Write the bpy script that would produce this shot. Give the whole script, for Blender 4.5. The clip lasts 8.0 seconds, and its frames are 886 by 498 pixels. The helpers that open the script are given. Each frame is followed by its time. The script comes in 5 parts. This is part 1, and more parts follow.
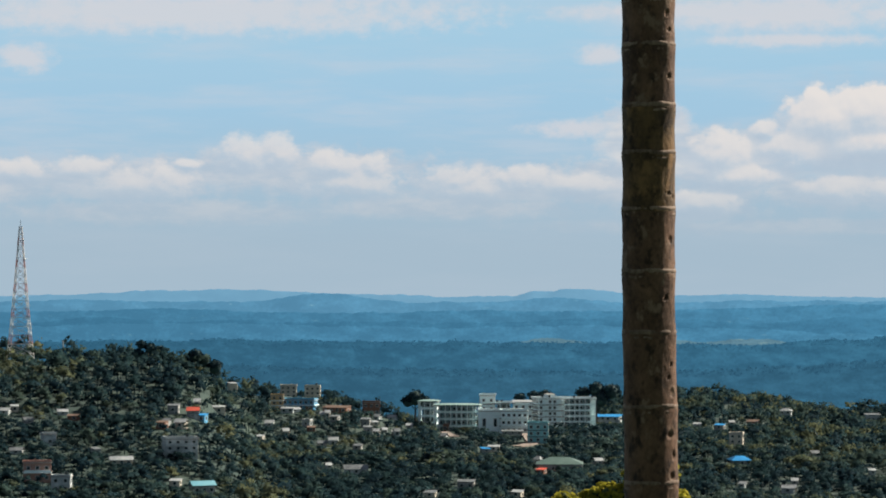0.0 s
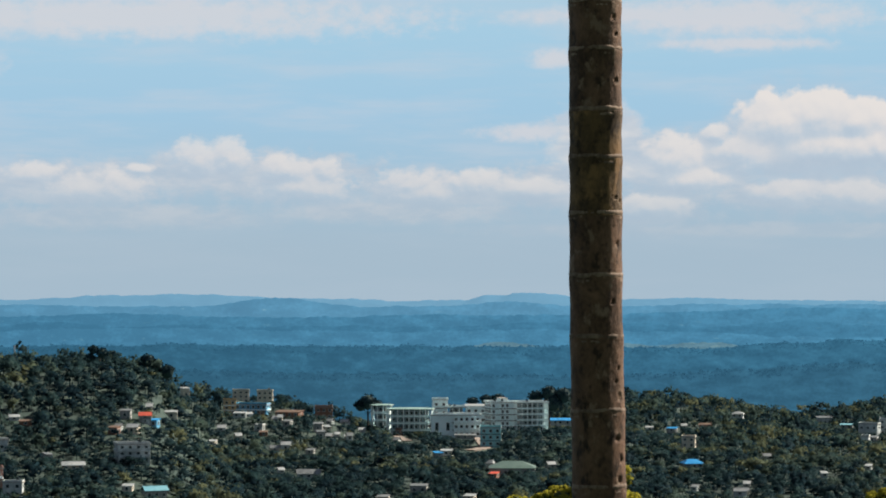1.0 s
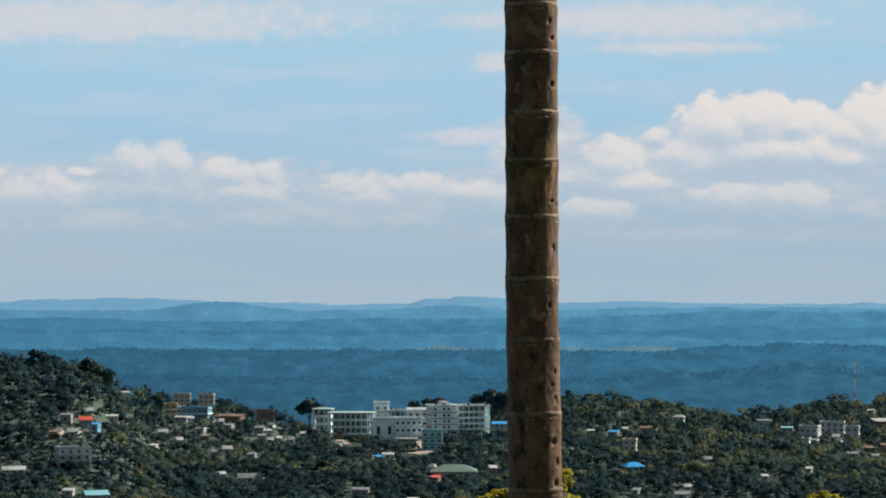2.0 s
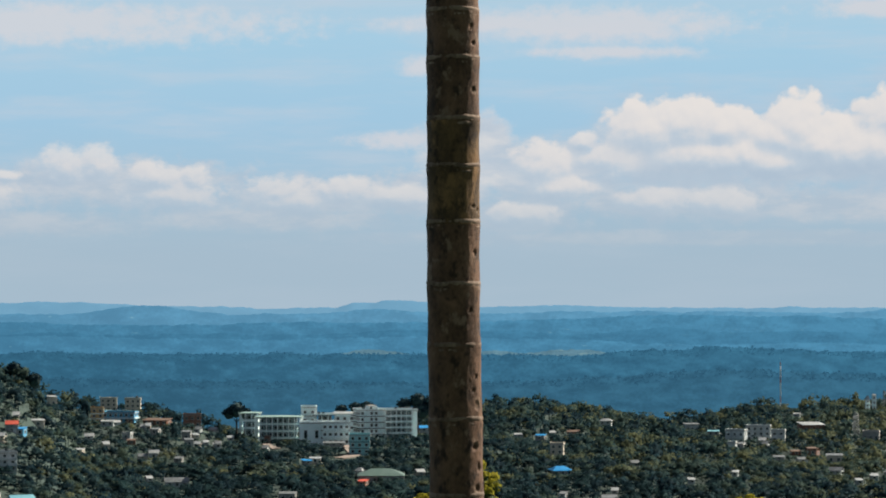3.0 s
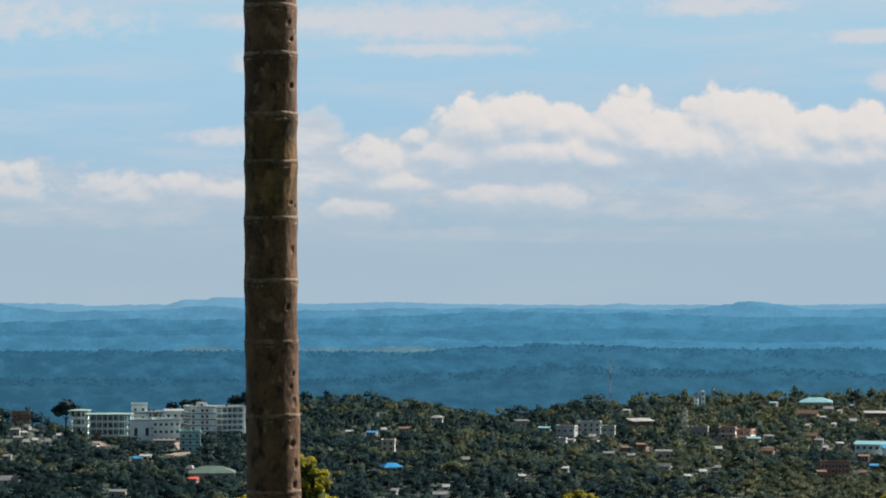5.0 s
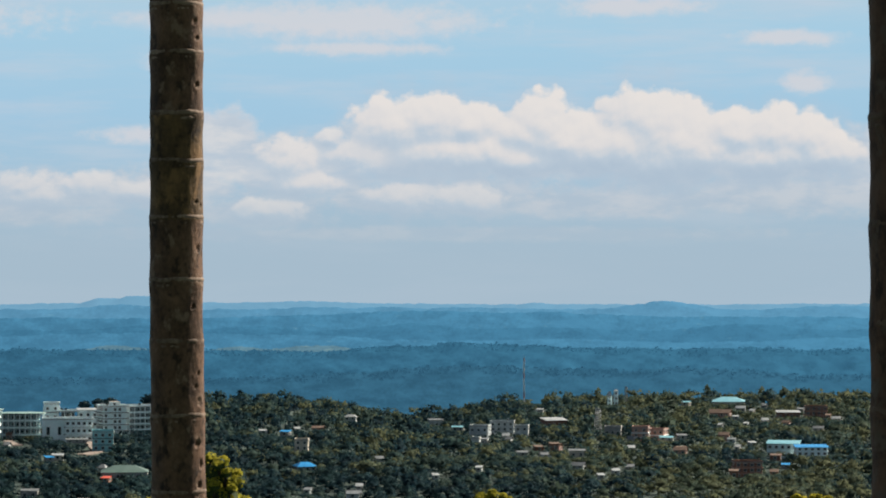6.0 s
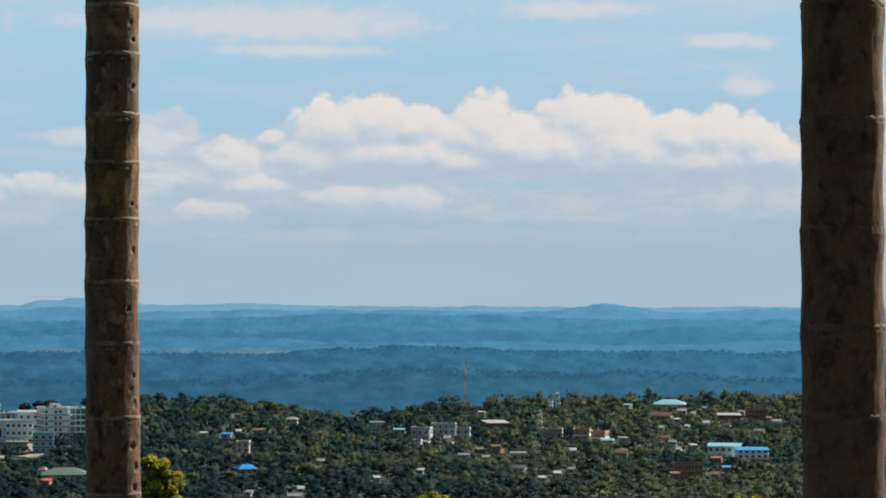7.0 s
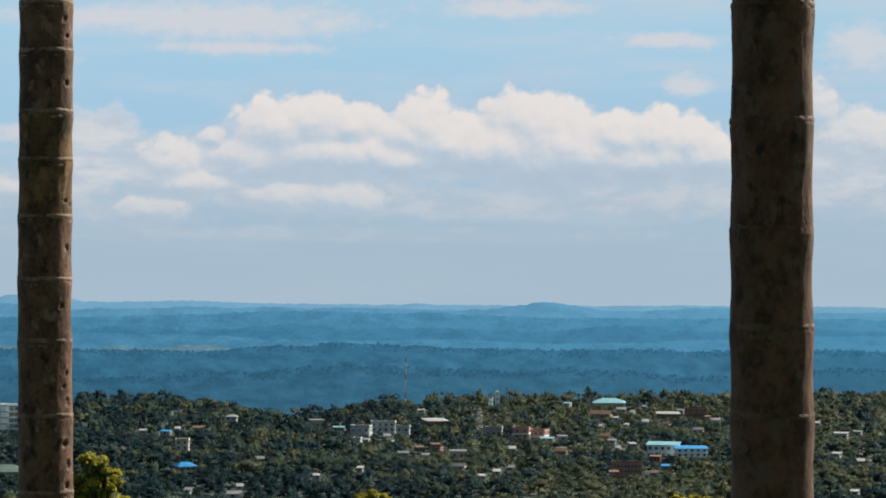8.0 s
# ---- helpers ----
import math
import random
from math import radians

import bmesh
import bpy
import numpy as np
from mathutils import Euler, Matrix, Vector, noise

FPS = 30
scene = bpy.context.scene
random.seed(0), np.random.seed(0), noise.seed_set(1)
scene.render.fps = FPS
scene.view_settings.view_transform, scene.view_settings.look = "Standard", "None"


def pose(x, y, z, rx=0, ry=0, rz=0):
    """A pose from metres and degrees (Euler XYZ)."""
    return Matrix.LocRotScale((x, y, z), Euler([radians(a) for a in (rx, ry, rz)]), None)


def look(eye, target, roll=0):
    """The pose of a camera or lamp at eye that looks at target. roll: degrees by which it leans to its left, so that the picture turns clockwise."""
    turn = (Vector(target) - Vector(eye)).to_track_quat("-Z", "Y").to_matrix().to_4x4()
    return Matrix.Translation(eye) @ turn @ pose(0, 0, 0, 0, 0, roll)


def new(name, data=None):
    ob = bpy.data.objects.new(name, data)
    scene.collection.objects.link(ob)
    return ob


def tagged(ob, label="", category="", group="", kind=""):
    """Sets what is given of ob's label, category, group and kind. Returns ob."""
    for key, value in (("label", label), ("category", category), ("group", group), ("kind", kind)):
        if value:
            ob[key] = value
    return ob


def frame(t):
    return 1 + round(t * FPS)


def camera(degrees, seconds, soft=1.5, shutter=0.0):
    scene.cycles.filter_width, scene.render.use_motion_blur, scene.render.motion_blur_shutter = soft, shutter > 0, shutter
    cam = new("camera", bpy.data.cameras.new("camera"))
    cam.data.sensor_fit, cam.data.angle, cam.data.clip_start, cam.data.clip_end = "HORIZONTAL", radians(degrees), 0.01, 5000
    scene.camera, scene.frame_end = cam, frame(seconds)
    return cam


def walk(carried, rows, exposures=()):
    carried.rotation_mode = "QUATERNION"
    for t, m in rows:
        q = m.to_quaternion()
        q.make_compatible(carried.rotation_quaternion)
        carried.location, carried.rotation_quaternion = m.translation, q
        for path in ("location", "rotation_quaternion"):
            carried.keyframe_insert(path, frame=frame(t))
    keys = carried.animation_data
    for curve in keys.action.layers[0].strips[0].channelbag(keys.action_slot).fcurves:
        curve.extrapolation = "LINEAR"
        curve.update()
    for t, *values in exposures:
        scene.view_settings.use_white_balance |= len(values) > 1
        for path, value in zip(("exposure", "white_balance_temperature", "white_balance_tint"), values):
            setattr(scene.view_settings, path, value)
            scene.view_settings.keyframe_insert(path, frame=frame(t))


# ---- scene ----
# The camera: a long lens, panning to the right and drifting a hand's width sideways.
cam = camera(18.0, 8.0, soft=1.9)
ROWS = [
    (0, -0.0, 0.0, 1.6, -0.0, 0.49, -0.029),
    (0.5, 0.0033, 0.0, 1.6001, -0.421, 0.565, 0.04),
    (1, 0.0129, 0.0, 1.6008, -0.975, 0.574, 0.102),
    (2.5, 0.0333, 0.0, 1.6018, -2.867, 0.693, 0.147),
    (3, 0.0424, 0.0, 1.6037, -3.658, 0.723, 0.129),
    (3.5, 0.051, 0.0, 1.6033, -4.5, 0.706, 0.081),
    (4, 0.0613, 0.0, 1.6039, -5.411, 0.689, 0.089),
    (4.5, 0.069, 0.0, 1.6033, -6.184, 0.673, 0.118),
    (6, 0.1001, 0.0, 1.6045, -8.869, 0.636, -0.02),
    (6.5, 0.1069, 0.0, 1.6047, -9.396, 0.654, -0.039),
    (7, 0.1152, 0.0, 1.6054, -10.06, 0.688, -0.117),
    (7.5, 0.1231, 0.0, 1.606, -10.692, 0.674, -0.176),
    (8, 0.1314, 0.0, 1.6065, -11.282, 0.652, -0.325),
]
walk(cam, [(t, pose(x, y, z, 90 + pitch, roll, yaw)) for t, x, y, z, yaw, pitch, roll in ROWS], exposures=[(0.0, 1.0)])

# ---- sun and sky ----
SUN_BEARING, SUN_HEIGHT = 60.0, 37.0
sun = new("sun", bpy.data.lights.new("sun", "SUN"))
sun.data.energy, sun.data.angle, sun.data.color = 4.8, radians(0.6), (1.0, 0.89, 0.74)
_b, _h = radians(SUN_BEARING), radians(SUN_HEIGHT)
sun.matrix_world = look((600 * math.sin(_b) * math.cos(_h), 600 * math.cos(_b) * math.cos(_h), 600 * math.sin(_h)), (0, 0, 0))


class Nodes:
    """Short hand for building a node tree."""

    def __init__(self, tree):
        self.tree = tree

    def add(self, kind, **settings):
        node = self.tree.nodes.new(kind)
        for key, value in settings.items():
            setattr(node, key, value)
        return node

    def put(self, socket, value):
        if isinstance(value, bpy.types.NodeSocket):
            self.tree.links.new(value, socket)
        elif value is not None:
            socket.default_value = value

    def math(self, op, a, b=None, c=None, clamp=False):
        n = self.add("ShaderNodeMath", operation=op, use_clamp=clamp)
        for s, v in zip(n.inputs, (a, b, c)):
            self.put(s, v)
        return n.outputs[0]

    def vec(self, op, a, b=None, c=None):
        n = self.add("ShaderNodeVectorMath", operation=op)
        for s, v in zip(n.inputs, (a, b, c)):
            self.put(s, v)
        return n.outputs["Value"] if op in ("LENGTH", "DOT_PRODUCT", "DISTANCE") else n.outputs[0]

    def noise(self, vector, scale, detail=4.0, rough=0.55, dims="3D"):
        n = self.add("ShaderNodeTexNoise", noise_dimensions=dims)
        self.put(n.inputs["Vector"], vector)
        n.inputs["Scale"].default_value, n.inputs["Detail"].default_value, n.inputs["Roughness"].default_value = scale, detail, rough
        return n.outputs[0]

    def step(self, value, lo, hi, to_lo=0.0, to_hi=1.0):
        n = self.add("ShaderNodeMapRange", interpolation_type="SMOOTHSTEP")
        for s, v in zip(n.inputs, (value, lo, hi, to_lo, to_hi)):
            self.put(s, v)
        return n.outputs[0]

    def mix(self, fac, a, b):
        n = self.add("ShaderNodeMix", data_type="RGBA")
        self.put(n.inputs[0], fac)
        self.put(n.inputs[6], a if isinstance(a, bpy.types.NodeSocket) else (*a, 1))
        self.put(n.inputs[7], b if isinstance(b, bpy.types.NodeSocket) else (*b, 1))
        return n.outputs[2]

    def ramp(self, fac, stops):
        n = self.add("ShaderNodeValToRGB")
        self.put(n.inputs[0], fac)
        while len(n.color_ramp.elements) < len(stops):
            n.color_ramp.elements.new(0.5)
        for e, (p, col) in zip(n.color_ramp.elements, stops):
            e.position, e.color = p, (*col, 1)
        return n.outputs[0]


# Clouds: bearing, height over the level, half width, half height, all in degrees.
BIG_BANK = [
    (7.87, 3.24, 0.72, 0.46), (8.67, 3.36, 0.87, 0.49), (9.37, 3.25, 0.58, 0.41), (10.93, 3.26, 0.64, 0.53), (10.47, 3.03, 0.58, 0.35),
    (11.34, 2.86, 0.93, 0.52), (12.78, 3.44, 0.62, 0.54), (13.19, 3.28, 0.87, 0.64), (13.65, 2.87, 0.81, 0.69),
    (12.38, 2.69, 1.27, 0.52), (14.81, 3.05, 0.56, 0.42), (15.56, 3.05, 0.60, 0.49), (16.25, 2.94, 0.56, 0.44), (16.65, 2.59, 0.69, 0.42), (15.27, 2.47, 1.39, 0.37),
    (9.60, 2.56, 1.04, 0.35), (10.30, 2.45, 0.93, 0.32), (8.91, 2.59, 1.04, 0.35), (9.84, 2.64, 0.39, 0.30), (12.50, 2.87, 0.46, 0.39), (13.31, 2.41, 0.69, 0.44), (14.29, 2.59, 0.69, 0.46), (15.85, 2.56, 0.58, 0.35),
]
SIDE_BANKS = [
    (18.99, 3.57, 0.44, 0.49), (19.45, 3.05, 0.69, 0.49), (20.13, 2.93, 0.69, 0.46), (21.09, 3.05, 0.69, 0.53),
    (5.69, 2.45, 0.51, 0.42), (5.97, 2.01, 0.69, 0.23), (6.54, 2.94, 0.25, 0.19), (7.01, 2.58, 0.53, 0.30), (7.99, 2.43, 1.27, 0.30),
    (5.26, 1.45, 0.53, 0.23), (7.99, 1.74, 0.58, 0.30), (9.38, 1.67, 0.69, 0.28),
]
LOW_PUFFS = [
    (-4.03, 2.44, 0.46, 0.32), (-3.34, 2.46, 0.42, 0.30), (-2.25, 2.21, 0.53, 0.28), (-1.79, 1.86, 0.81, 0.28), (-1.45, 2.21, 0.23, 0.23), (0.24, 1.95, 0.51, 0.23), (0.53, 1.74, 0.69, 0.21),
    (1.57, 1.92, 0.51, 0.28), (2.67, 1.83, 0.81, 0.19), (-7.35, 2.13, 0.53, 0.19), (-8.70, 2.08, 0.46, 0.21), (-6.32, 1.86, 1.04, 0.30), (-5.20, 2.23, 0.23, 0.09),
    (5.61, 2.42, 0.12, 0.09), (5.26, 1.38, 0.58, 0.23),
]
BANK_BODY = [
    (8.68, 2.71, 1.97, 0.39), (10.99, 2.61, 1.74, 0.46), (13.54, 2.64, 1.74, 0.58), (15.85, 2.59, 1.62, 0.46), (18.37, 2.54, 1.85, 0.58), (20.41, 2.53, 1.62, 0.58), (5.92, 2.36, 1.04, 0.49), (4.20, 2.63, 0.93, 0.69),
    (7.75, 2.84, 0.93, 0.46), (9.83, 2.71, 1.39, 0.46), (12.15, 2.73, 1.27, 0.53), (14.69, 2.59, 1.27, 0.49),
]
BODIES = [
    (8.68, 1.69, 2.66, 0.35), (12.39, 1.57, 2.78, 0.28), (16.08, 1.73, 2.31, 0.39), (19.28, 1.79, 1.85, 0.42), (5.12, 1.37, 1.27, 0.32), (9.15, 0.94, 5.79, 0.14),
    (-3.11, 2.09, 2.55, 0.42), (-6.67, 1.91, 2.20, 0.39), (1.16, 1.80, 1.97, 0.35), (3.25, 1.85, 1.39, 0.42), (-5.53, 1.23, 3.01, 0.23), (0.00, 1.34, 2.31, 0.21), (-9.38, 1.85, 1.39, 0.46), (5.55, 2.19, 1.04, 0.58),
]
VEILS = [
    (2.90, 2.95, 1.39, 0.23), (4.17, 3.12, 0.93, 0.46), (4.54, 2.98, 0.69, 0.58), (16.24, 4.01, 0.60, 0.30), (3.25, 4.45, 0.60, 0.25),
    (15.95, 4.93, 1.27, 0.20), (19.95, 4.82, 1.16, 0.52), (7.05, 4.73, 1.97, 0.17), (4.98, 5.33, 3.01, 0.25), (-5.18, 5.30, 6.94, 0.52), (6.94, 5.28, 3.47, 0.46), (12.60, 5.58, 1.85, 0.23), (-8.48, 4.36, 0.69, 0.35),
]


def cloud_field(name, puffs, rough, lump=1.0):
    """A node group: how far a bearing and height lie from the puffs' middles, 1 at their rims, frayed by noise."""
    tree = bpy.data.node_groups.new(name, "ShaderNodeTree")
    tree.interface.new_socket("Vector", in_out="INPUT", socket_type="NodeSocketVector")
    tree.interface.new_socket("Field", in_out="OUTPUT", socket_type="NodeSocketFloat")
    tree.interface.new_socket("Smooth", in_out="OUTPUT", socket_type="NodeSocketFloat")
    tree.interface.new_socket("Lift", in_out="OUTPUT", socket_type="NodeSocketFloat")
    n = Nodes(tree)
    p = n.add("NodeGroupInput").outputs[0]
    field = weights = lifts = None
    for a, e, w, h in puffs:
        off = n.vec("MULTIPLY_ADD", p, (1 / w, 1 / h, 0), (-a / w, -e / h, 0))
        d = n.vec("LENGTH", off)
        field = d if field is None else n.math("SMOOTH_MIN", field, d, 0.28)
        # each puff's own upper, sunward side
        weight = n.math("POWER", 0.03, n.math("MULTIPLY", d, d))
        lift = n.math("MULTIPLY", weight, n.vec("DOT_PRODUCT", off, (0.3, 1.0, 0.0)))
        weights = weight if weights is None else n.math("ADD", weights, weight)
        lifts = lift if lifts is None else n.math("ADD", lifts, lift)
    big = n.math("SUBTRACT", n.noise(n.vec("MULTIPLY", p, (1, 1.5, 1)), 2.2, 6.0, 0.62), 0.5)
    lumps = None
    swirl = n.add("ShaderNodeTexNoise")
    n.put(swirl.inputs["Vector"], p)
    swirl.inputs["Scale"].default_value, swirl.inputs["Detail"].default_value = 3.0, 2.0
    bent = n.vec("MULTIPLY_ADD", swirl.outputs["Color"], (0.12, 0.12, 0.0), p)
    for scale, weight in ((1.5, 0.50), (3.4, 0.22), (8.0, 0.09)):
        v = n.add("ShaderNodeTexVoronoi", feature="SMOOTH_F1", voronoi_dimensions="2D")
        v.inputs["Scale"].default_value, v.inputs["Smoothness"].default_value = scale, 0.25
        n.put(v.inputs["Vector"], bent)
        term = n.math("MULTIPLY", n.math("SUBTRACT", v.outputs["Distance"], 0.42), weight * lump)
        lumps = term if lumps is None else n.math("ADD", lumps, term)
    out = n.add("NodeGroupOutput")
    tree.links.new(n.math("ADD", lumps, n.math("MULTIPLY_ADD", big, rough, field)), out.inputs[0])
    tree.links.new(field, out.inputs[1])
    tree.links.new(n.math("DIVIDE", lifts, n.math("ADD", weights, 1e-6)), out.inputs[2])
    return tree


def build_world():
    world = bpy.data.worlds.new("sky")
    scene.world, world.use_nodes = world, True
    tree = world.node_tree
    tree.nodes.clear()
    n = Nodes(tree)
    way = n.add("ShaderNodeTexCoord").outputs["Generated"]
    xyz = n.add("ShaderNodeSeparateXYZ")
    tree.links.new(way, xyz.inputs[0])
    bearing = n.math("DEGREES", n.math("ARCTAN2", xyz.outputs[0], xyz.outputs[1]))
    height = n.math("DEGREES", n.math("ARCSINE", xyz.outputs[2]))
    comb = n.add("ShaderNodeCombineXYZ")
    tree.links.new(bearing, comb.inputs[0])
    tree.links.new(height, comb.inputs[1])
    p = comb.outputs[0]

    def field(tree_group, at):
        g = n.add("ShaderNodeGroup", node_tree=tree_group)
        tree.links.new(at, g.inputs[0])
        return g.outputs

    sky = n.add("ShaderNodeTexSky", sky_type="NISHITA", sun_disc=False, sun_elevation=radians(SUN_HEIGHT), sun_rotation=radians(SUN_BEARING))
    blue = n.vec("SCALE", sky.outputs[0])
    blue.node.inputs["Scale"].default_value = 0.034
    # hazy air low over the land, going over into the open sky
    air = n.ramp(n.math("DIVIDE", height, 12.0, clamp=True), SKY_RAMP)
    col = n.mix(n.step(height, 7.5, 16.0), air, blue)
    # thin streaks
    streak = n.noise(n.vec("MULTIPLY", p, (0.16, 1.1, 1)), 1.0, 5.0, 0.6)
    col = n.mix(n.math("MULTIPLY", n.step(streak, 0.42, 0.72), 0.55), col, (0.56, 0.62, 0.70))
    veil = field(cloud_field("thin_cloud", VEILS, 1.5, 0.0), p)[0]
    col = n.mix(n.math("MULTIPLY", n.step(veil, 1.15, 0.3), 0.80), col, (0.66, 0.66, 0.695))
    body = field(cloud_field("cloud_body", BODIES, 1.8, 0.3), p)[0]
    bank = field(cloud_field("bank_body", BANK_BODY, 1.3, 0.4), p)[0]
    mottle = n.noise(n.vec("MULTIPLY", p, (0.9, 2.6, 1)), 1.0, 5.0, 0.6)
    col = n.mix(n.math("MULTIPLY", n.step(body, 1.55, 0.6), 0.85), col, n.mix(n.step(mottle, 0.36, 0.66), (0.455, 0.54, 0.635), (0.62, 0.635, 0.67)))
    col = n.mix(n.math("MULTIPLY", n.step(bank, 1.5, 0.75), 0.92), col, n.mix(n.step(mottle, 0.34, 0.68), (0.49, 0.57, 0.66), (0.67, 0.68, 0.70)))
    # cumulus banks, lit from the sun's side, each in a soft grey shroud
    for puffs, name, strength, relief, lump, wide, soften, base in (
        (LOW_PUFFS, "low_cloud", 0.66, 1.5, 1.3, 1.08, 2.6, 0.0), (SIDE_BANKS, "side_cloud", 0.80, 1.1, 1.3, 1.06, 2.0, 0.0), (BIG_BANK, "bank_cloud", 0.97, 0.5, 1.25, 1.04, 1.2, 1.0)):
        group = cloud_field(name, [(a, e - 0.2 * h, wide * w, 1.08 * h) for a, e, w, h in puffs], relief, lump)
        here, calm, lift = field(group, p)[:]
        sunward = field(group, n.vec("ADD", p, (0.05, 0.13, 0)))[0]
        rough_light = n.math("MULTIPLY", n.math("SUBTRACT", sunward, here), 0.8)
        lit = n.math("ADD", rough_light, n.math("MULTIPLY", lift, 0.55))
        if base:  # the flat grey base of the bank
            lit = n.math("ADD", lit, n.step(height, 2.0, 3.0, -0.6, 0.25))
        shade = n.ramp(n.step(lit, -1.15, 1.15), CLOUD_RAMP)
        col = n.mix(n.math("MULTIPLY", n.step(here, 2.0, 0.9), 0.4 * strength), col, (0.475, 0.56, 0.655))
        soft = n.step(lit, -0.3, 0.5, 0.75, 0.22 * soften)
        edge = n.math("DIVIDE", n.math("SUBTRACT", 1.26 + 0.08 * soften, here), soft, clamp=True)
        col = n.mix(n.math("MULTIPLY", edge, strength), col, shade)
    # everything low sinks into the haze
    col = n.mix(n.step(height, 2.4, 0.3, 0.0, 0.85), col, (0.385, 0.500, 0.600))
    back = n.add("ShaderNodeBackground")
    tree.links.new(col, back.inputs[0])
    back.inputs[1].default_value = 0.5
    tree.links.new(back.outputs[0], n.add("ShaderNodeOutputWorld").inputs[0])


SKY_RAMP = [(0.0, (0.37, 0.505, 0.615)), (0.13, (0.37, 0.53, 0.66)), (0.28, (0.36, 0.57, 0.74)), (0.42, (0.38, 0.60, 0.76)), (0.6, (0.50, 0.62, 0.71)), (1.0, (0.42, 0.55, 0.68))]
CLOUD_RAMP = [(0.0, (0.43, 0.53, 0.64)), (0.3, (0.50, 0.585, 0.675)), (0.5, (0.60, 0.64, 0.69)), (0.7, (0.70, 0.69, 0.70)), (1.0, (0.80, 0.755, 0.725))]
build_world()

# ---- materials ----


def surface(name, dark, light, scale=4.0, rough=0.8, bump=0.3, stretch=(1, 1, 1), tint=0.0, metal=0.0, blotch=None, dist=0.02, gloss=0.25, air=None, ranges=False, flecks=None):
    """A worn surface: two colours mingled by coarse and fine noise, with relief."""
    m = bpy.data.materials.new(name)
    m.use_nodes = True
    n = Nodes(m.node_tree)
    b = m.node_tree.nodes["Principled BSDF"]
    at = n.vec("MULTIPLY", n.add("ShaderNodeTexCoord").outputs["Object"], stretch)
    if ranges:  # mottling mapped by bearing and height to fit the camera's view
        sep, comb = n.add("ShaderNodeSeparateXYZ"), n.add("ShaderNodeCombineXYZ")
        n.put(sep.inputs[0], at)
        n.put(comb.inputs[0], n.math("MULTIPLY", n.math("DIVIDE", sep.outputs[0], sep.outputs[1]), 3500.0))
        n.put(comb.inputs[1], n.math("MULTIPLY", n.math("DIVIDE", sep.outputs[2], sep.outputs[1]), 9500.0))
        at = comb.outputs[0]
    coarse = n.noise(at, scale, 3.0)
    fine = n.noise(n.vec("MULTIPLY", at, (1, 0.45, 1)) if ranges else at, scale * 7.3, 5.0, 0.65)
    blend = n.math("ADD", n.math("MULTIPLY", coarse, 0.6), n.math("MULTIPLY", fine, 0.4))
    if ranges:  # paler towards the east: the brighter, hazier light there put into the colour
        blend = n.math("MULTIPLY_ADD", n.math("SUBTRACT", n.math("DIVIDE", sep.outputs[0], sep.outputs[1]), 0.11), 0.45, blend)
    if tint:  # each tree of a wood has its own tone
        blend = n.math("MULTIPLY_ADD", n.math("SUBTRACT", n.add("ShaderNodeAttribute", attribute_name="tree_tone").outputs["Fac"], 0.5), tint, blend)
    col = n.mix(n.step(blend, 0.34, 0.66) if ranges else n.step(blend, 0.3, 0.7), dark, light)
    if blotch:
        spots = n.noise(n.vec("ADD", at, (3.1, 8.7, 1.3)), scale * 2.3, 4.0, 0.6)
        col = n.mix(n.step(spots, 0.5, 0.72), col, blotch)
    if flecks:  # small patches of another colour, with ragged rims
        tone, size, lo, hi = flecks
        col = n.mix(n.step(n.noise(n.vec("ADD", at, (7.7, 2.1, 5.9)), size, 5.0, 0.62), lo, hi), col, tone)
    n.put(b.inputs["Base Color"], col)
    n.put(b.inputs["Roughness"], n.math("MULTIPLY_ADD", fine, 0.2, rough - 0.1))
    b.inputs["Metallic"].default_value = metal
    if air:  # sunlit haze, painted on as a glow of the surface
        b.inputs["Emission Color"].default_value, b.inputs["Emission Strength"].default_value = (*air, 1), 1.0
    b.inputs["Specular IOR Level"].default_value = gloss
    if bump:
        bn = n.add("ShaderNodeBump")
        bn.inputs["Strength"].default_value, bn.inputs["Distance"].default_value = bump, dist
        n.put(bn.inputs["Height"], blend)
        n.put(b.inputs["Normal"], bn.outputs[0])
    return m


M_GROUND = surface("forest_floor", (0.026, 0.050, 0.050), (0.048, 0.074, 0.060), 0.05, 0.95, 0.4, dist=1.0)


def leaves(name, dark, light, scale=0.11, tint=0.6, through_leaf=0.42, relief=0.0):
    """Leaves that let some of the light through."""
    m = surface(name, dark, light, scale, 0.7, relief, tint=tint, gloss=0.02, dist=0.6)
    n = Nodes(m.node_tree)
    b = m.node_tree.nodes["Principled BSDF"]
    out = m.node_tree.nodes["Material Output"]
    t = n.add("ShaderNodeBsdfTranslucent")
    n.put(t.inputs[0], b.inputs["Base Color"].links[0].from_socket)
    mix = n.add("ShaderNodeMixShader")
    mix.inputs[0].default_value = through_leaf
    n.put(mix.inputs[1], b.outputs[0])
    n.put(mix.inputs[2], t.outputs[0])
    n.put(out.inputs[0], mix.outputs[0])
    return m


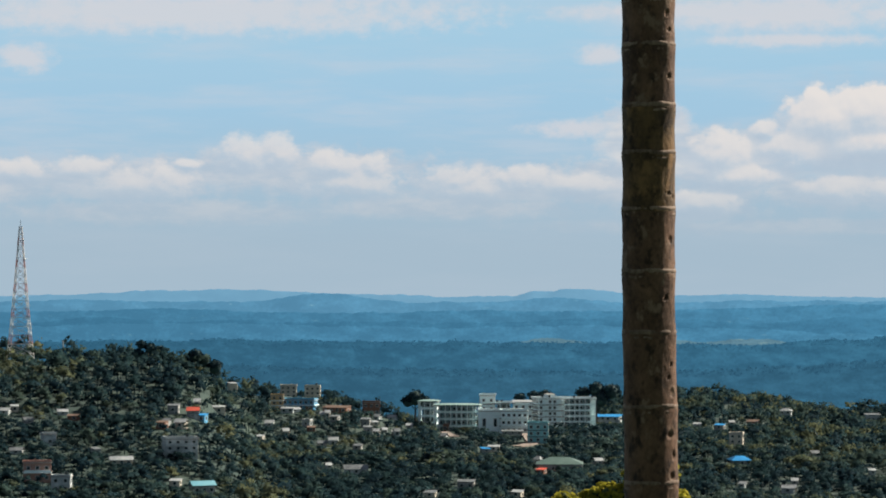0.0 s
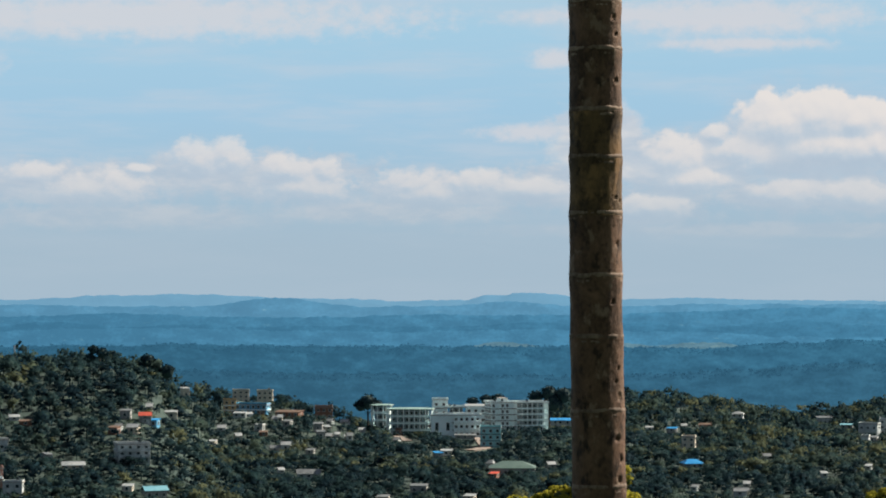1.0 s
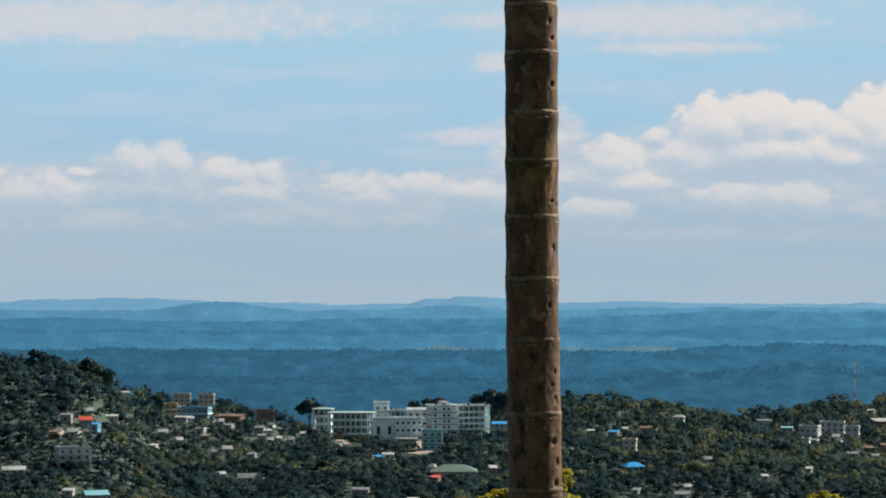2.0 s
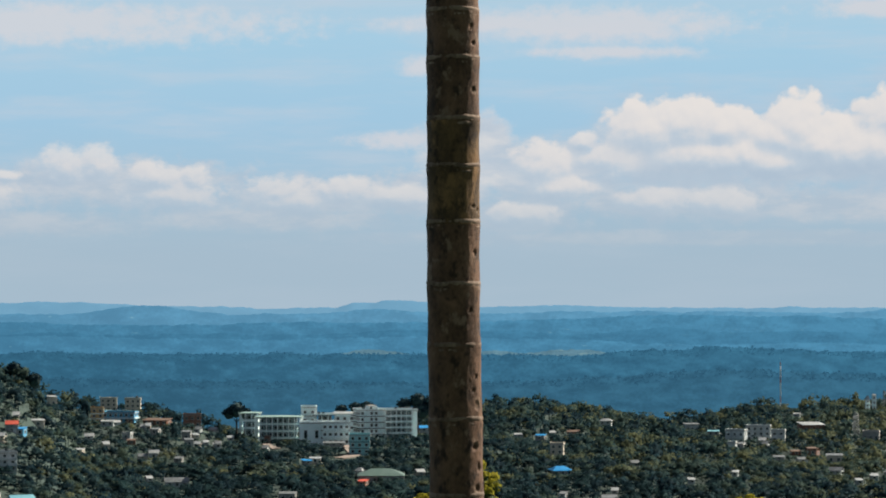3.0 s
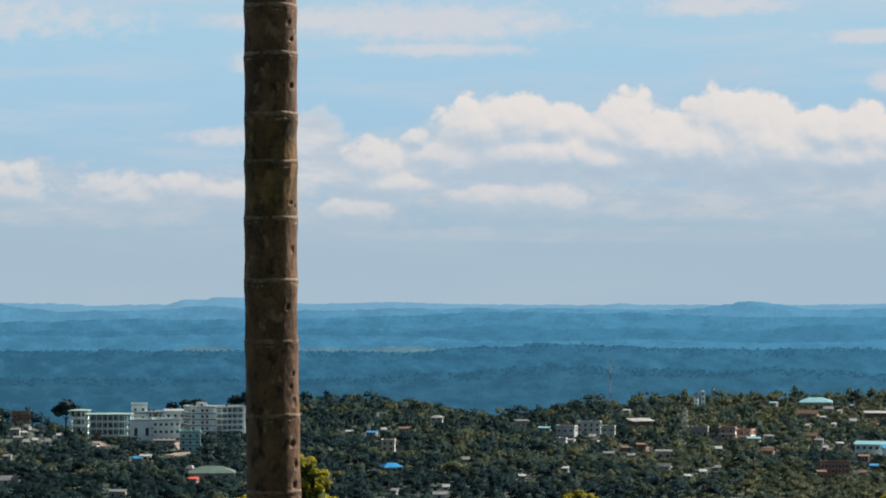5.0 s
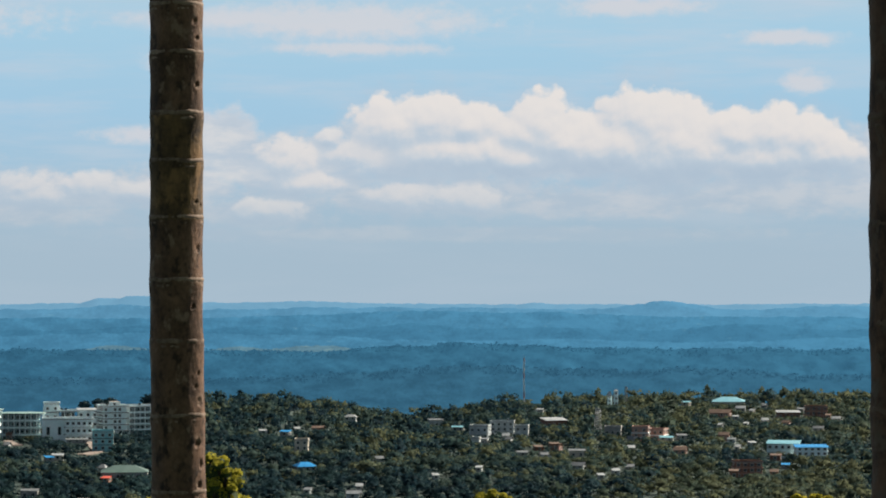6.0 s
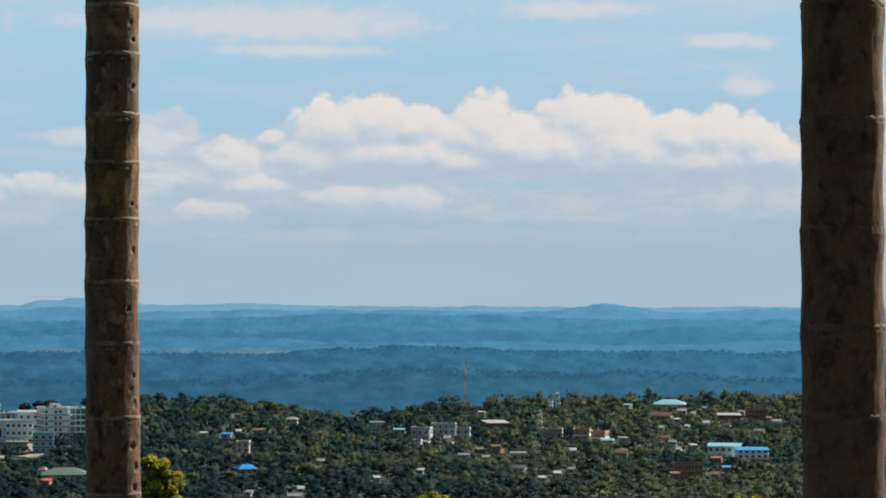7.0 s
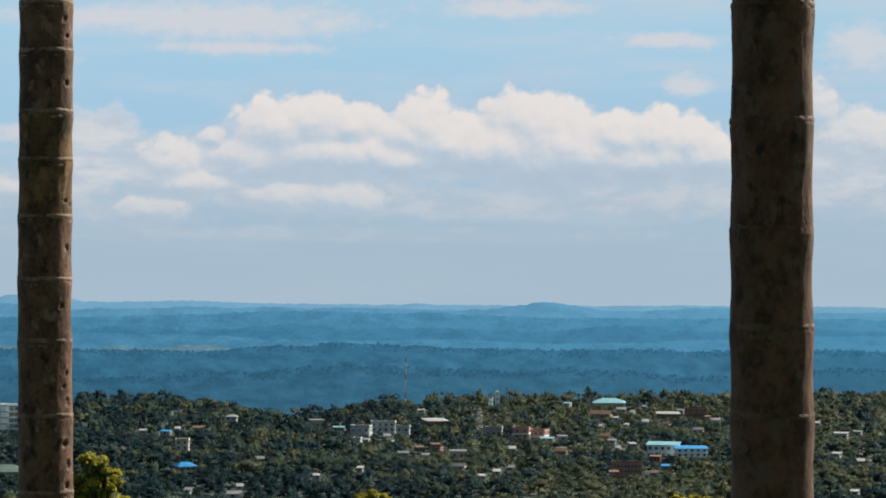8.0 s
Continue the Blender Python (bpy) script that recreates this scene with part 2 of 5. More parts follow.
# the blue in these leaf colours imitates haze over the valley
M_LEAF = [
    leaves("leaves_dark", (0.011, 0.029, 0.040), (0.019, 0.043, 0.047)),
    leaves("leaves_mid", (0.028, 0.058, 0.060), (0.050, 0.081, 0.069)),
    leaves("leaves_olive", (0.050, 0.076, 0.058), (0.102, 0.119, 0.069)),
    leaves("leaves_dull", (0.015, 0.039, 0.052), (0.027, 0.056, 0.063)),
]
# sunlit highlights and darker gaps are put into these yellow-green leaf colours
M_SUNNY = leaves("sunlit_yellow_green_leaves", (0.143, 0.160, 0.022), (0.550, 0.484, 0.066), 1.2, 0.0, 0.5)
# dark colour stands in for shade inside the yellow-green crowns
M_SUNNY_CORE = surface("shaded_inner_leaves", (0.02, 0.04, 0.01), (0.06, 0.08, 0.02), 0.8, 0.8, 0)
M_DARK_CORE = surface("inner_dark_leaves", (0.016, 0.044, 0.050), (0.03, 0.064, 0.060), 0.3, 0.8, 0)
M_TRUNK = surface("tree_trunk_bark", (0.024, 0.020, 0.016), (0.056, 0.048, 0.040), 1.0, 0.9, 0.3)
M_BARK = surface("palm_bark", (0.044, 0.024, 0.015), (0.190, 0.108, 0.068), 11.0, 0.74, 0.9, (1.3, 1.3, 0.9), blotch=(0.022, 0.013, 0.009), dist=0.006, flecks=((0.20, 0.135, 0.095), 22.0, 0.56, 0.66))
M_OCHRE_BARK = surface("ochre_stained_bark", (0.040, 0.025, 0.014), (0.165, 0.100, 0.046), 11.0, 0.74, 0.9, (1.3, 1.3, 0.9), blotch=(0.024, 0.014, 0.008), dist=0.006, flecks=((0.21, 0.122, 0.055), 16.0, 0.52, 0.66))
M_BARK2 = surface("mottled_palm_bark", (0.040, 0.019, 0.011), (0.150, 0.080, 0.050), 13.0, 0.75, 0.7, (1.1, 1.1, 0.8), blotch=(0.017, 0.009, 0.006), dist=0.005, flecks=((0.105, 0.072, 0.052), 30.0, 0.52, 0.62))
M_SCAR = surface("pale_leaf_scar", (0.060, 0.038, 0.026), (0.300, 0.220, 0.165), 12.0, 0.75, 0.4, (1, 1, 0.4), dist=0.003)
M_SCAR2 = surface("dull_leaf_scar", (0.041, 0.023, 0.013), (0.164, 0.106, 0.070), 10.0, 0.75, 0.4, (1, 1, 0.4), dist=0.003)
M_PIT = surface("dark_pit", (0.012, 0.008, 0.006), (0.03, 0.02, 0.014), 40.0, 0.9, 0)
WALLS = {
    "plaster": surface("grimy_white_plaster", (0.26, 0.31, 0.33), (0.58, 0.63, 0.64), 0.5, 0.85, 0.1),
    # shade inside the open galleries is put into this teal wall colour
    "shade_teal": surface("gallery_shade_wall", (0.10, 0.19, 0.22), (0.17, 0.28, 0.31), 0.25, 0.8, 0.1),
    "white": surface("white_wall", (0.678, 0.837, 0.859), (0.848, 0.943, 0.954), 0.25, 0.8, 0.1),
    "mint": surface("mint_wall", (0.50, 0.66, 0.68), (0.66, 0.80, 0.80), 0.25, 0.8, 0.1),
    "turquoise": surface("turquoise_wall", (0.18, 0.46, 0.52), (0.30, 0.60, 0.64), 0.25, 0.8, 0.1),
    "pink": surface("pink_wall", (0.336, 0.192, 0.160), (0.464, 0.288, 0.240), 0.25, 0.8, 0.1),
    "cream": surface("cream_wall", (0.44, 0.40, 0.33), (0.60, 0.56, 0.48), 0.25, 0.8, 0.1),
    "ochre": surface("ochre_wall", (0.50, 0.34, 0.16), (0.62, 0.46, 0.26), 0.25, 0.8, 0.1),
    "grey": surface("grey_wall", (0.22, 0.23, 0.23), (0.36, 0.37, 0.36), 0.3, 0.85, 0.1),
    # dark concrete colour paints the shade lines and grime at floor slabs
    "slab_shade": surface("shade_and_grime_edge", (0.07, 0.09, 0.095), (0.15, 0.17, 0.17), 0.4, 0.9, 0.1),
    "brick": surface("brick_wall", (0.15, 0.075, 0.055), (0.27, 0.15, 0.11), 0.6, 0.85, 0.1),
    "blue": surface("blue_wall", (0.06, 0.24, 0.42), (0.12, 0.36, 0.55), 0.3, 0.8, 0.1),
}
ROOFS = {
    "tin": surface("weathered_tin", (0.09, 0.11, 0.12), (0.24, 0.26, 0.275), 0.4, 0.5, 0.1, metal=0.2),
    "white": surface("pale_roof_sheet", (0.16, 0.19, 0.21), (0.40, 0.43, 0.445), 0.3, 0.6, 0.1),
    "concrete": surface("grey_concrete", (0.22, 0.22, 0.21), (0.38, 0.37, 0.35), 0.4, 0.9, 0.2),
    "blue": surface("blue_roof_sheet", (0.008, 0.176, 0.464), (0.024, 0.272, 0.576), 0.4, 0.5, 0.05),
    "teal": surface("teal_roof_sheet", (0.120, 0.330, 0.420), (0.195, 0.420, 0.495), 0.3, 0.5, 0.05),
    "mint": surface("pale_green_roof_sheet", (0.16, 0.27, 0.27), (0.28, 0.41, 0.39), 0.3, 0.6, 0.05),
    "green": surface("green_grey_roof_sheet", (0.060, 0.110, 0.100), (0.100, 0.160, 0.145), 0.3, 0.6, 0.05),
    "red": surface("red_roof_sheet", (0.42, 0.06, 0.04), (0.56, 0.12, 0.08), 0.4, 0.6, 0.05),
    "rust": surface("rusted_tin", (0.095, 0.062, 0.048), (0.165, 0.115, 0.088), 0.5, 0.7, 0.1),
}
M_PANE = surface("dark_window_pane", (0.02, 0.03, 0.035), (0.05, 0.065, 0.07), 0.5, 0.15, 0)
M_FRAME = surface("window_frame_paint", (0.45, 0.47, 0.47), (0.65, 0.66, 0.65), 1.0, 0.6, 0)
M_STEEL_RED = surface("red_tower_paint", (0.34, 0.16, 0.15), (0.42, 0.24, 0.22), 0.5, 0.6, 0)
M_STEEL_WHITE = surface("white_tower_paint", (0.50, 0.50, 0.50), (0.68, 0.68, 0.68), 0.5, 0.6, 0)
M_STEEL = surface("galvanised_steel", (0.20, 0.22, 0.24), (0.34, 0.36, 0.38), 0.5, 0.5, 0, metal=0.3)
M_PATH = surface("pale_dirt_road", (0.198, 0.165, 0.143), (0.286, 0.248, 0.220), 0.3, 0.9, 0.2)
# wooded hills far off; blue haze is painted into their colour and glow


def hazed_woods(name, seen, scale, spread=0.0, clearing=0.0):
    """Backdrop woods with the bright air in between painted as blue colour and glow; clearings paint sunlight onto
    grass and dry fields.
    """
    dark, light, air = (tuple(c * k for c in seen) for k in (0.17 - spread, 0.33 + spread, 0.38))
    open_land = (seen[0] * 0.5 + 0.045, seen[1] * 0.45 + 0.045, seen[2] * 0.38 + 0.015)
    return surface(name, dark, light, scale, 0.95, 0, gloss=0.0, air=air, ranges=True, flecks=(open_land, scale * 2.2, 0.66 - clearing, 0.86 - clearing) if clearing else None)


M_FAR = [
    hazed_woods("near_ridge_woods", (0.032, 0.124, 0.214), 0.03, 0.05, 0.0),
    hazed_woods("second_ridge_woods", (0.056, 0.196, 0.335), 0.03, 0.03, 0.02),
    hazed_woods("third_ridge_woods", (0.086, 0.248, 0.405), 0.025, 0.0, 0.02),
    hazed_woods("last_ridge_woods", (0.140, 0.315, 0.475), 0.012, -0.05),
    hazed_woods("far_field_grass", (0.096, 0.205, 0.280), 0.03, 0.05, 0.10),
    hazed_woods("dark_fold_woods", (0.030, 0.110, 0.188), 0.03, 0.05, 0.0),
    hazed_woods("middle_ridge_woods", (0.047, 0.172, 0.298), 0.03, 0.03, 0.02),
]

# ---- the land ----
# ground shape
def ground_z(x, y):
    """Height of the land: a hilltop under the camera, a wide valley with the town, a wooded hill beside it, an added
    slope behind the camera.
    """
    r = np.hypot(x, y)
    a = np.degrees(np.arctan2(x, y))

    def rise(lo, hi):
        s = np.clip((r - lo) / (hi - lo), 0, 1)
        return s * s * (3 - 2 * s)

    z = np.interp(r, [0, 6, 30, 120, 300, 560, 760, 1000, 1250, 1600, 1850, 2050, 2300, 3000, 4900], [0, -0.5, -6, -17, -48, -82, -77, -72.5, -71.5, -72, -85, -92, -115, -125, -125])
    z = z + 37 * np.exp(-(((a + 7.7) / 3.45) ** 8)) * np.exp(-(((r - 1180) / 170) ** 2))
    z = z + 3 * np.exp(-(((a - 4.7) / 1.9) ** 4)) * np.exp(-(((r - 1420) / 120) ** 2))
    z = z + 1.0 * np.exp(-(((a - 1.8) / 2.6) ** 4)) * np.exp(-(((r - 1270) / 90) ** 2)) + 10 * np.exp(-(((a + 2.8) / 1.9) ** 4)) * np.exp(-(((r - 1290) / 80) ** 2))
    z = z + 13 * np.exp(-(((a + 3.1) / 1.2) ** 4)) * np.exp(-(((r - 1375) / 60) ** 2))
    z = z + 6 * np.exp(-(((a - 18) / 4) ** 2)) * np.exp(-(((r - 1650) / 150) ** 2))
    z = z - 11 * np.exp(-(((a - 8.2) / 1.5) ** 2)) * rise(1200, 1500)
    z = z - 26 * np.exp(-(((a + 0.9) / 3.6) ** 4)) * rise(1290, 1540)
    # unseen slope behind the camera, added to keep skylight off the palms
    z = z + np.clip((-y - 5) * 1.5, 0, 90)
    return z + 1.5 * np.sin(x * 0.021 + 1) * np.sin(y * 0.017) * np.clip((r - 300) / 300, 0, 1)
# end of ground shape


def from_arrays(name, verts, faces, material, smooth=False, normals=None, tones=None):
    """A mesh from arrays: verts (n, 3), faces (m, 3) or (m, 4); normals and tree tones for each vertex."""
    me = bpy.data.meshes.new(name)
    k = faces.shape[1]
    me.vertices.add(len(verts))
    me.vertices.foreach_set("co", np.asarray(verts, dtype=np.float32).ravel())
    me.loops.add(faces.size)
    me.loops.foreach_set("vertex_index", faces.astype(np.int32).ravel())
    me.polygons.add(len(faces))
    me.polygons.foreach_set("loop_start", np.arange(0, faces.size, k, dtype=np.int32))
    me.polygons.foreach_set("use_smooth", np.full(len(faces), smooth))
    me.update(calc_edges=True)
    if normals is not None:
        me.attributes.new("custom_normal", "FLOAT_VECTOR", "POINT").data.foreach_set("vector", np.asarray(normals, dtype=np.float32).ravel())
    if tones is not None:
        me.attributes.new("tree_tone", "FLOAT", "POINT").data.foreach_set("value", np.asarray(tones, dtype=np.float32))
    me.materials.append(material)
    return me


def grid_faces(rows, cols):
    i = (np.arange(rows - 1)[:, None] * cols + np.arange(cols - 1)[None, :]).ravel()
    return np.stack([i, i + 1, i + cols + 1, i + cols], 1)


RNG = np.random.default_rng(11)
LATTICE = RNG.random((256, 256))


def value_noise(u, v):
    """Smooth noise, 0 to 1, on a plane."""
    iu, iv = np.floor(u).astype(int), np.floor(v).astype(int)
    fu, fv = u - iu, v - iv
    fu, fv = fu * fu * (3 - 2 * fu), fv * fv * (3 - 2 * fv)

    def g(i, j):
        return LATTICE[i % 256, j % 256]

    return (g(iu, iv) * (1 - fu) + g(iu + 1, iv) * fu) * (1 - fv) + (g(iu, iv + 1) * (1 - fu) + g(iu + 1, iv + 1) * fu) * fv


def fbm(u, v, octaves=4):
    return sum(value_noise(u * 2**k + 17 * k, v * 2**k + 31 * k) * 0.5 ** (k + 1) for k in range(octaves))


def build_ground():
    bearings = np.radians(np.concatenate([np.linspace(-180, -12, 60)[:-1], np.linspace(-12, 24, 380), np.linspace(24, 180, 60)[1:]]))
    radii = np.concatenate([np.array([0.0, 3, 6, 10, 18, 30, 50, 80, 120, 170, 230, 300, 400, 500]), np.arange(560, 2100, 20.0), np.array([2200, 2400, 2700, 3100, 3600, 4200, 4900])])
    a, r = np.meshgrid(bearings, radii)
    x, y = r * np.sin(a), r * np.cos(a)
    v = np.stack([x, y, ground_z(x, y)], -1).reshape(-1, 3)
    ob = new("ground", from_arrays("ground", v, grid_faces(*a.shape)[:, ::-1], M_GROUND, True))
    tagged(ob, "wooded valley floor of dark earth and undergrowth", "ground", kind="structure")


build_ground()


def bumps(a, spec):
    return sum(h * np.exp(-(((a - c) / w) ** 2)) for c, w, h in spec)


def build_ridge(name, label, material, near, far, foot, crest, lumps, canopy, step, rows, seed):
    """A wooded ridge: foot and crest as heights in degrees over the level; lumps shape the crest by bearing."""
    a = np.arange(-12, 24, step)
    s = np.linspace(0, 1.12, rows)
    A, S = np.meshgrid(a, s)
    R = near + (far - near) * S
    top = crest + bumps(A, lumps) + 0.06 * (fbm(A * 1.3 + seed, S * 0 + seed, 3) - 0.5) + np.clip(S, 0, 1.05) ** 8 * (0.06 * (fbm(A * 7 + seed, S * 0 + 3, 4) - 0.5) + 0.028 * (fbm(A * 31 + seed, S * 0 + 9, 3) - 0.45))
    up = np.where(S <= 1, 1 - (1 - np.clip(S, 0, 1)) ** 1.35, 1 - (S - 1) * 5)
    el = foot + (top - foot) * up
    folds = fbm(A * 1.1 + seed * 3, S * 4 + A * 0.35, 4) - 0.47
    Z = 1.6 + R * np.tan(np.radians(el)) + folds * (far - near) * 0.03 * np.sin(np.clip(S, 0, 1) * np.pi) ** 0.6
    x, y = R * np.sin(np.radians(A)), R * np.cos(np.radians(A))
    Z = Z + canopy * 1.3 * (fbm(x / 130 + seed, y / 130, 3) - 0.45) * np.sin(np.clip(S, 0, 1) * np.pi)
    Z = Z + 0.45 * canopy * (fbm(x / 22 + seed, y / 34, 2) - 0.37) * np.sin(np.clip(S, 0, 1) * np.pi) ** 0.3
    v = np.stack([x, y, Z], -1).reshape(-1, 3)
    ob = new(name, from_arrays(name, v, grid_faces(*A.shape), material, True))
    tagged(ob, label, "hills", kind="structure")
    return v.reshape(rows, len(a), 3)


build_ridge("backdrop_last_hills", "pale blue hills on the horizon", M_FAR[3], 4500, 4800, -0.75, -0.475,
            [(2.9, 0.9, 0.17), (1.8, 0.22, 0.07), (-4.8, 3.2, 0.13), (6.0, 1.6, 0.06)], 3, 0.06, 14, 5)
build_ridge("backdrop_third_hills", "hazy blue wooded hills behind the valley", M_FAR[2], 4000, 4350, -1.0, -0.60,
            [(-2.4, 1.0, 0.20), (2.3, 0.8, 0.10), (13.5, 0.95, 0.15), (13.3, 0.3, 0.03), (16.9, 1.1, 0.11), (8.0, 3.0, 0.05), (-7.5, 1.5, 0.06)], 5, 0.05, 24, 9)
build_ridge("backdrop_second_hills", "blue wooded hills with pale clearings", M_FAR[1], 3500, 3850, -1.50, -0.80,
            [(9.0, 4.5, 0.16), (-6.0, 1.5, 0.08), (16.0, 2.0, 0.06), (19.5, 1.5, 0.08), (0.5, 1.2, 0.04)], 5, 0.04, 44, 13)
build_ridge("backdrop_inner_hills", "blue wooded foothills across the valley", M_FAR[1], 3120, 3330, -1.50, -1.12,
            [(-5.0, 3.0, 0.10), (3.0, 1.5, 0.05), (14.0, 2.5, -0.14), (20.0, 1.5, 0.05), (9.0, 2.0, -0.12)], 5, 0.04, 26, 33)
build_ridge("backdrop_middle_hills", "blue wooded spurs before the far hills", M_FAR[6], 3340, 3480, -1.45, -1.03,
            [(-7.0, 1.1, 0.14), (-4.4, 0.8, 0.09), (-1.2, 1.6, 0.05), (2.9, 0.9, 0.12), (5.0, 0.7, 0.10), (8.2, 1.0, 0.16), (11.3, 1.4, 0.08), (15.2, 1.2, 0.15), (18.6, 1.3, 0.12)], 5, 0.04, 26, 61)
# fields whose pale tone also paints the sunlit band in the valley
build_ridge("backdrop_fields", "sunlit-toned open fields in the far valley", M_FAR[4], 3040, 3110, -1.55, -1.52,
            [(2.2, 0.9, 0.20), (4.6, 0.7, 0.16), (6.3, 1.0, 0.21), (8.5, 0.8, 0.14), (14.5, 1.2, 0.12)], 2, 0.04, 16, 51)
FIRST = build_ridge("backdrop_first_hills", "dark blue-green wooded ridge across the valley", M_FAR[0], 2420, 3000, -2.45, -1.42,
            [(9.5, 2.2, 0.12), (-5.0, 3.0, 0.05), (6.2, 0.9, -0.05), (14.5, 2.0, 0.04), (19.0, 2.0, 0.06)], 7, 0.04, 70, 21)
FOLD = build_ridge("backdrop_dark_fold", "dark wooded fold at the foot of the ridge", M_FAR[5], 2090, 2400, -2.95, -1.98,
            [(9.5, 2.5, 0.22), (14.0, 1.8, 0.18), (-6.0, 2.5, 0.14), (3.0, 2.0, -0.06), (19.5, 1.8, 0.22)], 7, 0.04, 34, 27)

# ---- the near palms ----


def part(name, bm, material, parent, label=""):
    """Links a bmesh as one mesh object under a thing or a part."""
    me = bm
    if isinstance(bm, bmesh.types.BMesh):
        me = bpy.data.meshes.new(name)
        bm.to_mesh(me)
        bm.free()
    if not me.materials:
        me.materials.append(material)
    ob = new(name, me)
    ob.parent = parent
    return tagged(ob, label) if label else ob


def empty(name, m):
    ob = new(name)
    ob.empty_display_size = 0.2
    ob.matrix_world = m
    return ob


def palm(label, axis, rings, radius, bark, pits, seed, lean, scar, scar_bark, ochre=(9.0, 9.0)):
    """A ringed palm stem: axis gives its middle at the height of the eye; rings are the heights of its leaf scars."""
    cx, cy, cz = axis
    foot = float(ground_z(np.array(cx), np.array(cy))) - 0.1
    root = tagged(empty("palm_stem", pose(cx, cy, foot)), label, "palm tree", "palms on the hilltop")
    rnd = random.Random(seed)
    heights = list(rings)
    while heights[-1] - 0.15 > foot + 0.1:
        heights.append(heights[-1] - rnd.uniform(0.13, 0.17))
    heights.insert(0, heights[0] + 0.15)
    while heights[0] < 4.6:
        heights.insert(0, heights[0] + rnd.uniform(0.12, 0.16))
    heights.append(foot)
    around = 80

    def middle(z):
        return lean * (z - cz) + 0.002 * math.sin(z * 5 + seed)

    def radius_at(z):
        return radius * (1 - 0.018 * (z - cz)) * (1.25 if z < foot + 0.15 else 1.0)

    for top, low in zip(heights, heights[1:]):
        near = abs(top - cz) < 0.9
        skin = M_OCHRE_BARK if ochre[0] < 0.5 * (top + low) < ochre[1] else bark
        n = max(4, int((top - low) / (0.004 if near else 0.03)))
        v = []
        for k in range(n + 1):
            z = low + (top - low) * k / n
            s = k / n
            swell = 0.0009 * math.cos(s * math.pi * 2) + 0.0012 * (1 - min(1, (1 - s) * (top - low) / 0.03)) + 0.0008 * (1 - min(1, s * (top - low) / 0.012))
            for i in range(around):
                th = 2 * math.pi * i / around
                rr = radius_at(z) + swell + 0.0018 * (noise.noise((math.cos(th) * 2, math.sin(th) * 2, z * 3 + seed)))
                if near:
                    rr += 0.0009 * noise.noise((math.cos(th) * 9, math.sin(th) * 9, z * 28 + seed)) + 0.0004 * noise.noise((math.cos(th) * 40, math.sin(th) * 40, z * 18))
                    for pz, pth, pw, ph in pits:
                        d = math.hypot((z - pz) / ph, ((th - pth + math.pi) % (2 * math.pi) - math.pi) * radius / pw) * 1.25 + 0.5 * noise.noise((th * 14, z * 160, seed))
                        if d < 1.7:
                            rr += -0.013 * (1 - d) ** 0.6 if d < 1 else 0.0005 * (1 - abs(d - 1.35) / 0.35)
                v.append((middle(z) + rr * math.cos(th), rr * math.sin(th), z - foot))
        idx = []
        for k in range(n):
            for i in range(around):
                j = (i + 1) % around
                idx.append((k * around + i, k * around + j, (k + 1) * around + j, (k + 1) * around + i))
        me = from_arrays("internode", np.array(v), np.array(idx), skin, True)
        part("internode", me, skin, root)
    for h in heights[1:-1]:
        v, idx = [], []
        prof = [(-0.0105, -0.004), (-0.009, 0.0002), (-0.006, 0.0009), (-0.0035, 0.0007), (-0.002, -0.0014), (0.000, -0.0014), (0.002, 0.0010), (0.006, 0.0018), (0.010, 0.0008), (0.013, -0.004)]
        for dz, dr in [(a * 1.25, b) for a, b in prof]:
            for i in range(around):
                th = 2 * math.pi * i / around
                wob = 0.004 * noise.noise((math.cos(th) * 1.2, math.sin(th) * 1.2, h * 9)) + 0.0012 * noise.noise((math.cos(th) * 7, math.sin(th) * 7, h * 9))
                rr = radius_at(h) + scar + dr + 0.0012 * noise.noise((math.cos(th) * 8, math.sin(th) * 8, h * 7 + dz * 60))
                v.append((middle(h) + rr * math.cos(th), rr * math.sin(th), h + dz + wob - foot))
        for k in range(len(prof) - 1):
            for i in range(around):
                j = (i + 1) % around
                idx.append((k * around + i, k * around + j, (k + 1) * around + j, (k + 1) * around + i))
        part("leaf_scar", from_arrays("leaf_scar", np.array(v), np.array(idx), scar_bark, True), scar_bark, root, "pale ring left by a fallen frond")
    return root


def heights_of(*points):
    return [p[2] for p in points]


RINGS_A = heights_of((0.5388, 7.3000, 2.3136), (0.5387, 7.3000, 2.1877), (0.5385, 7.3000, 2.0308), (0.5383, 7.3000, 1.9065), (0.5381, 7.3000, 1.7601), (0.5379, 7.3000, 1.5976), (0.5377, 7.3000, 1.4395), (0.5375, 7.3000, 1.2461), (0.5372, 7.3000, 1.0484))
RINGS_B = heights_of((1.4610, 4.1000, 2.0226), (1.4618, 4.1000, 1.8476), (1.4626, 4.1000, 1.6806), (1.4633, 4.1000, 1.5310), (1.4639, 4.1000, 1.3979), (1.4645, 4.1000, 1.2571))
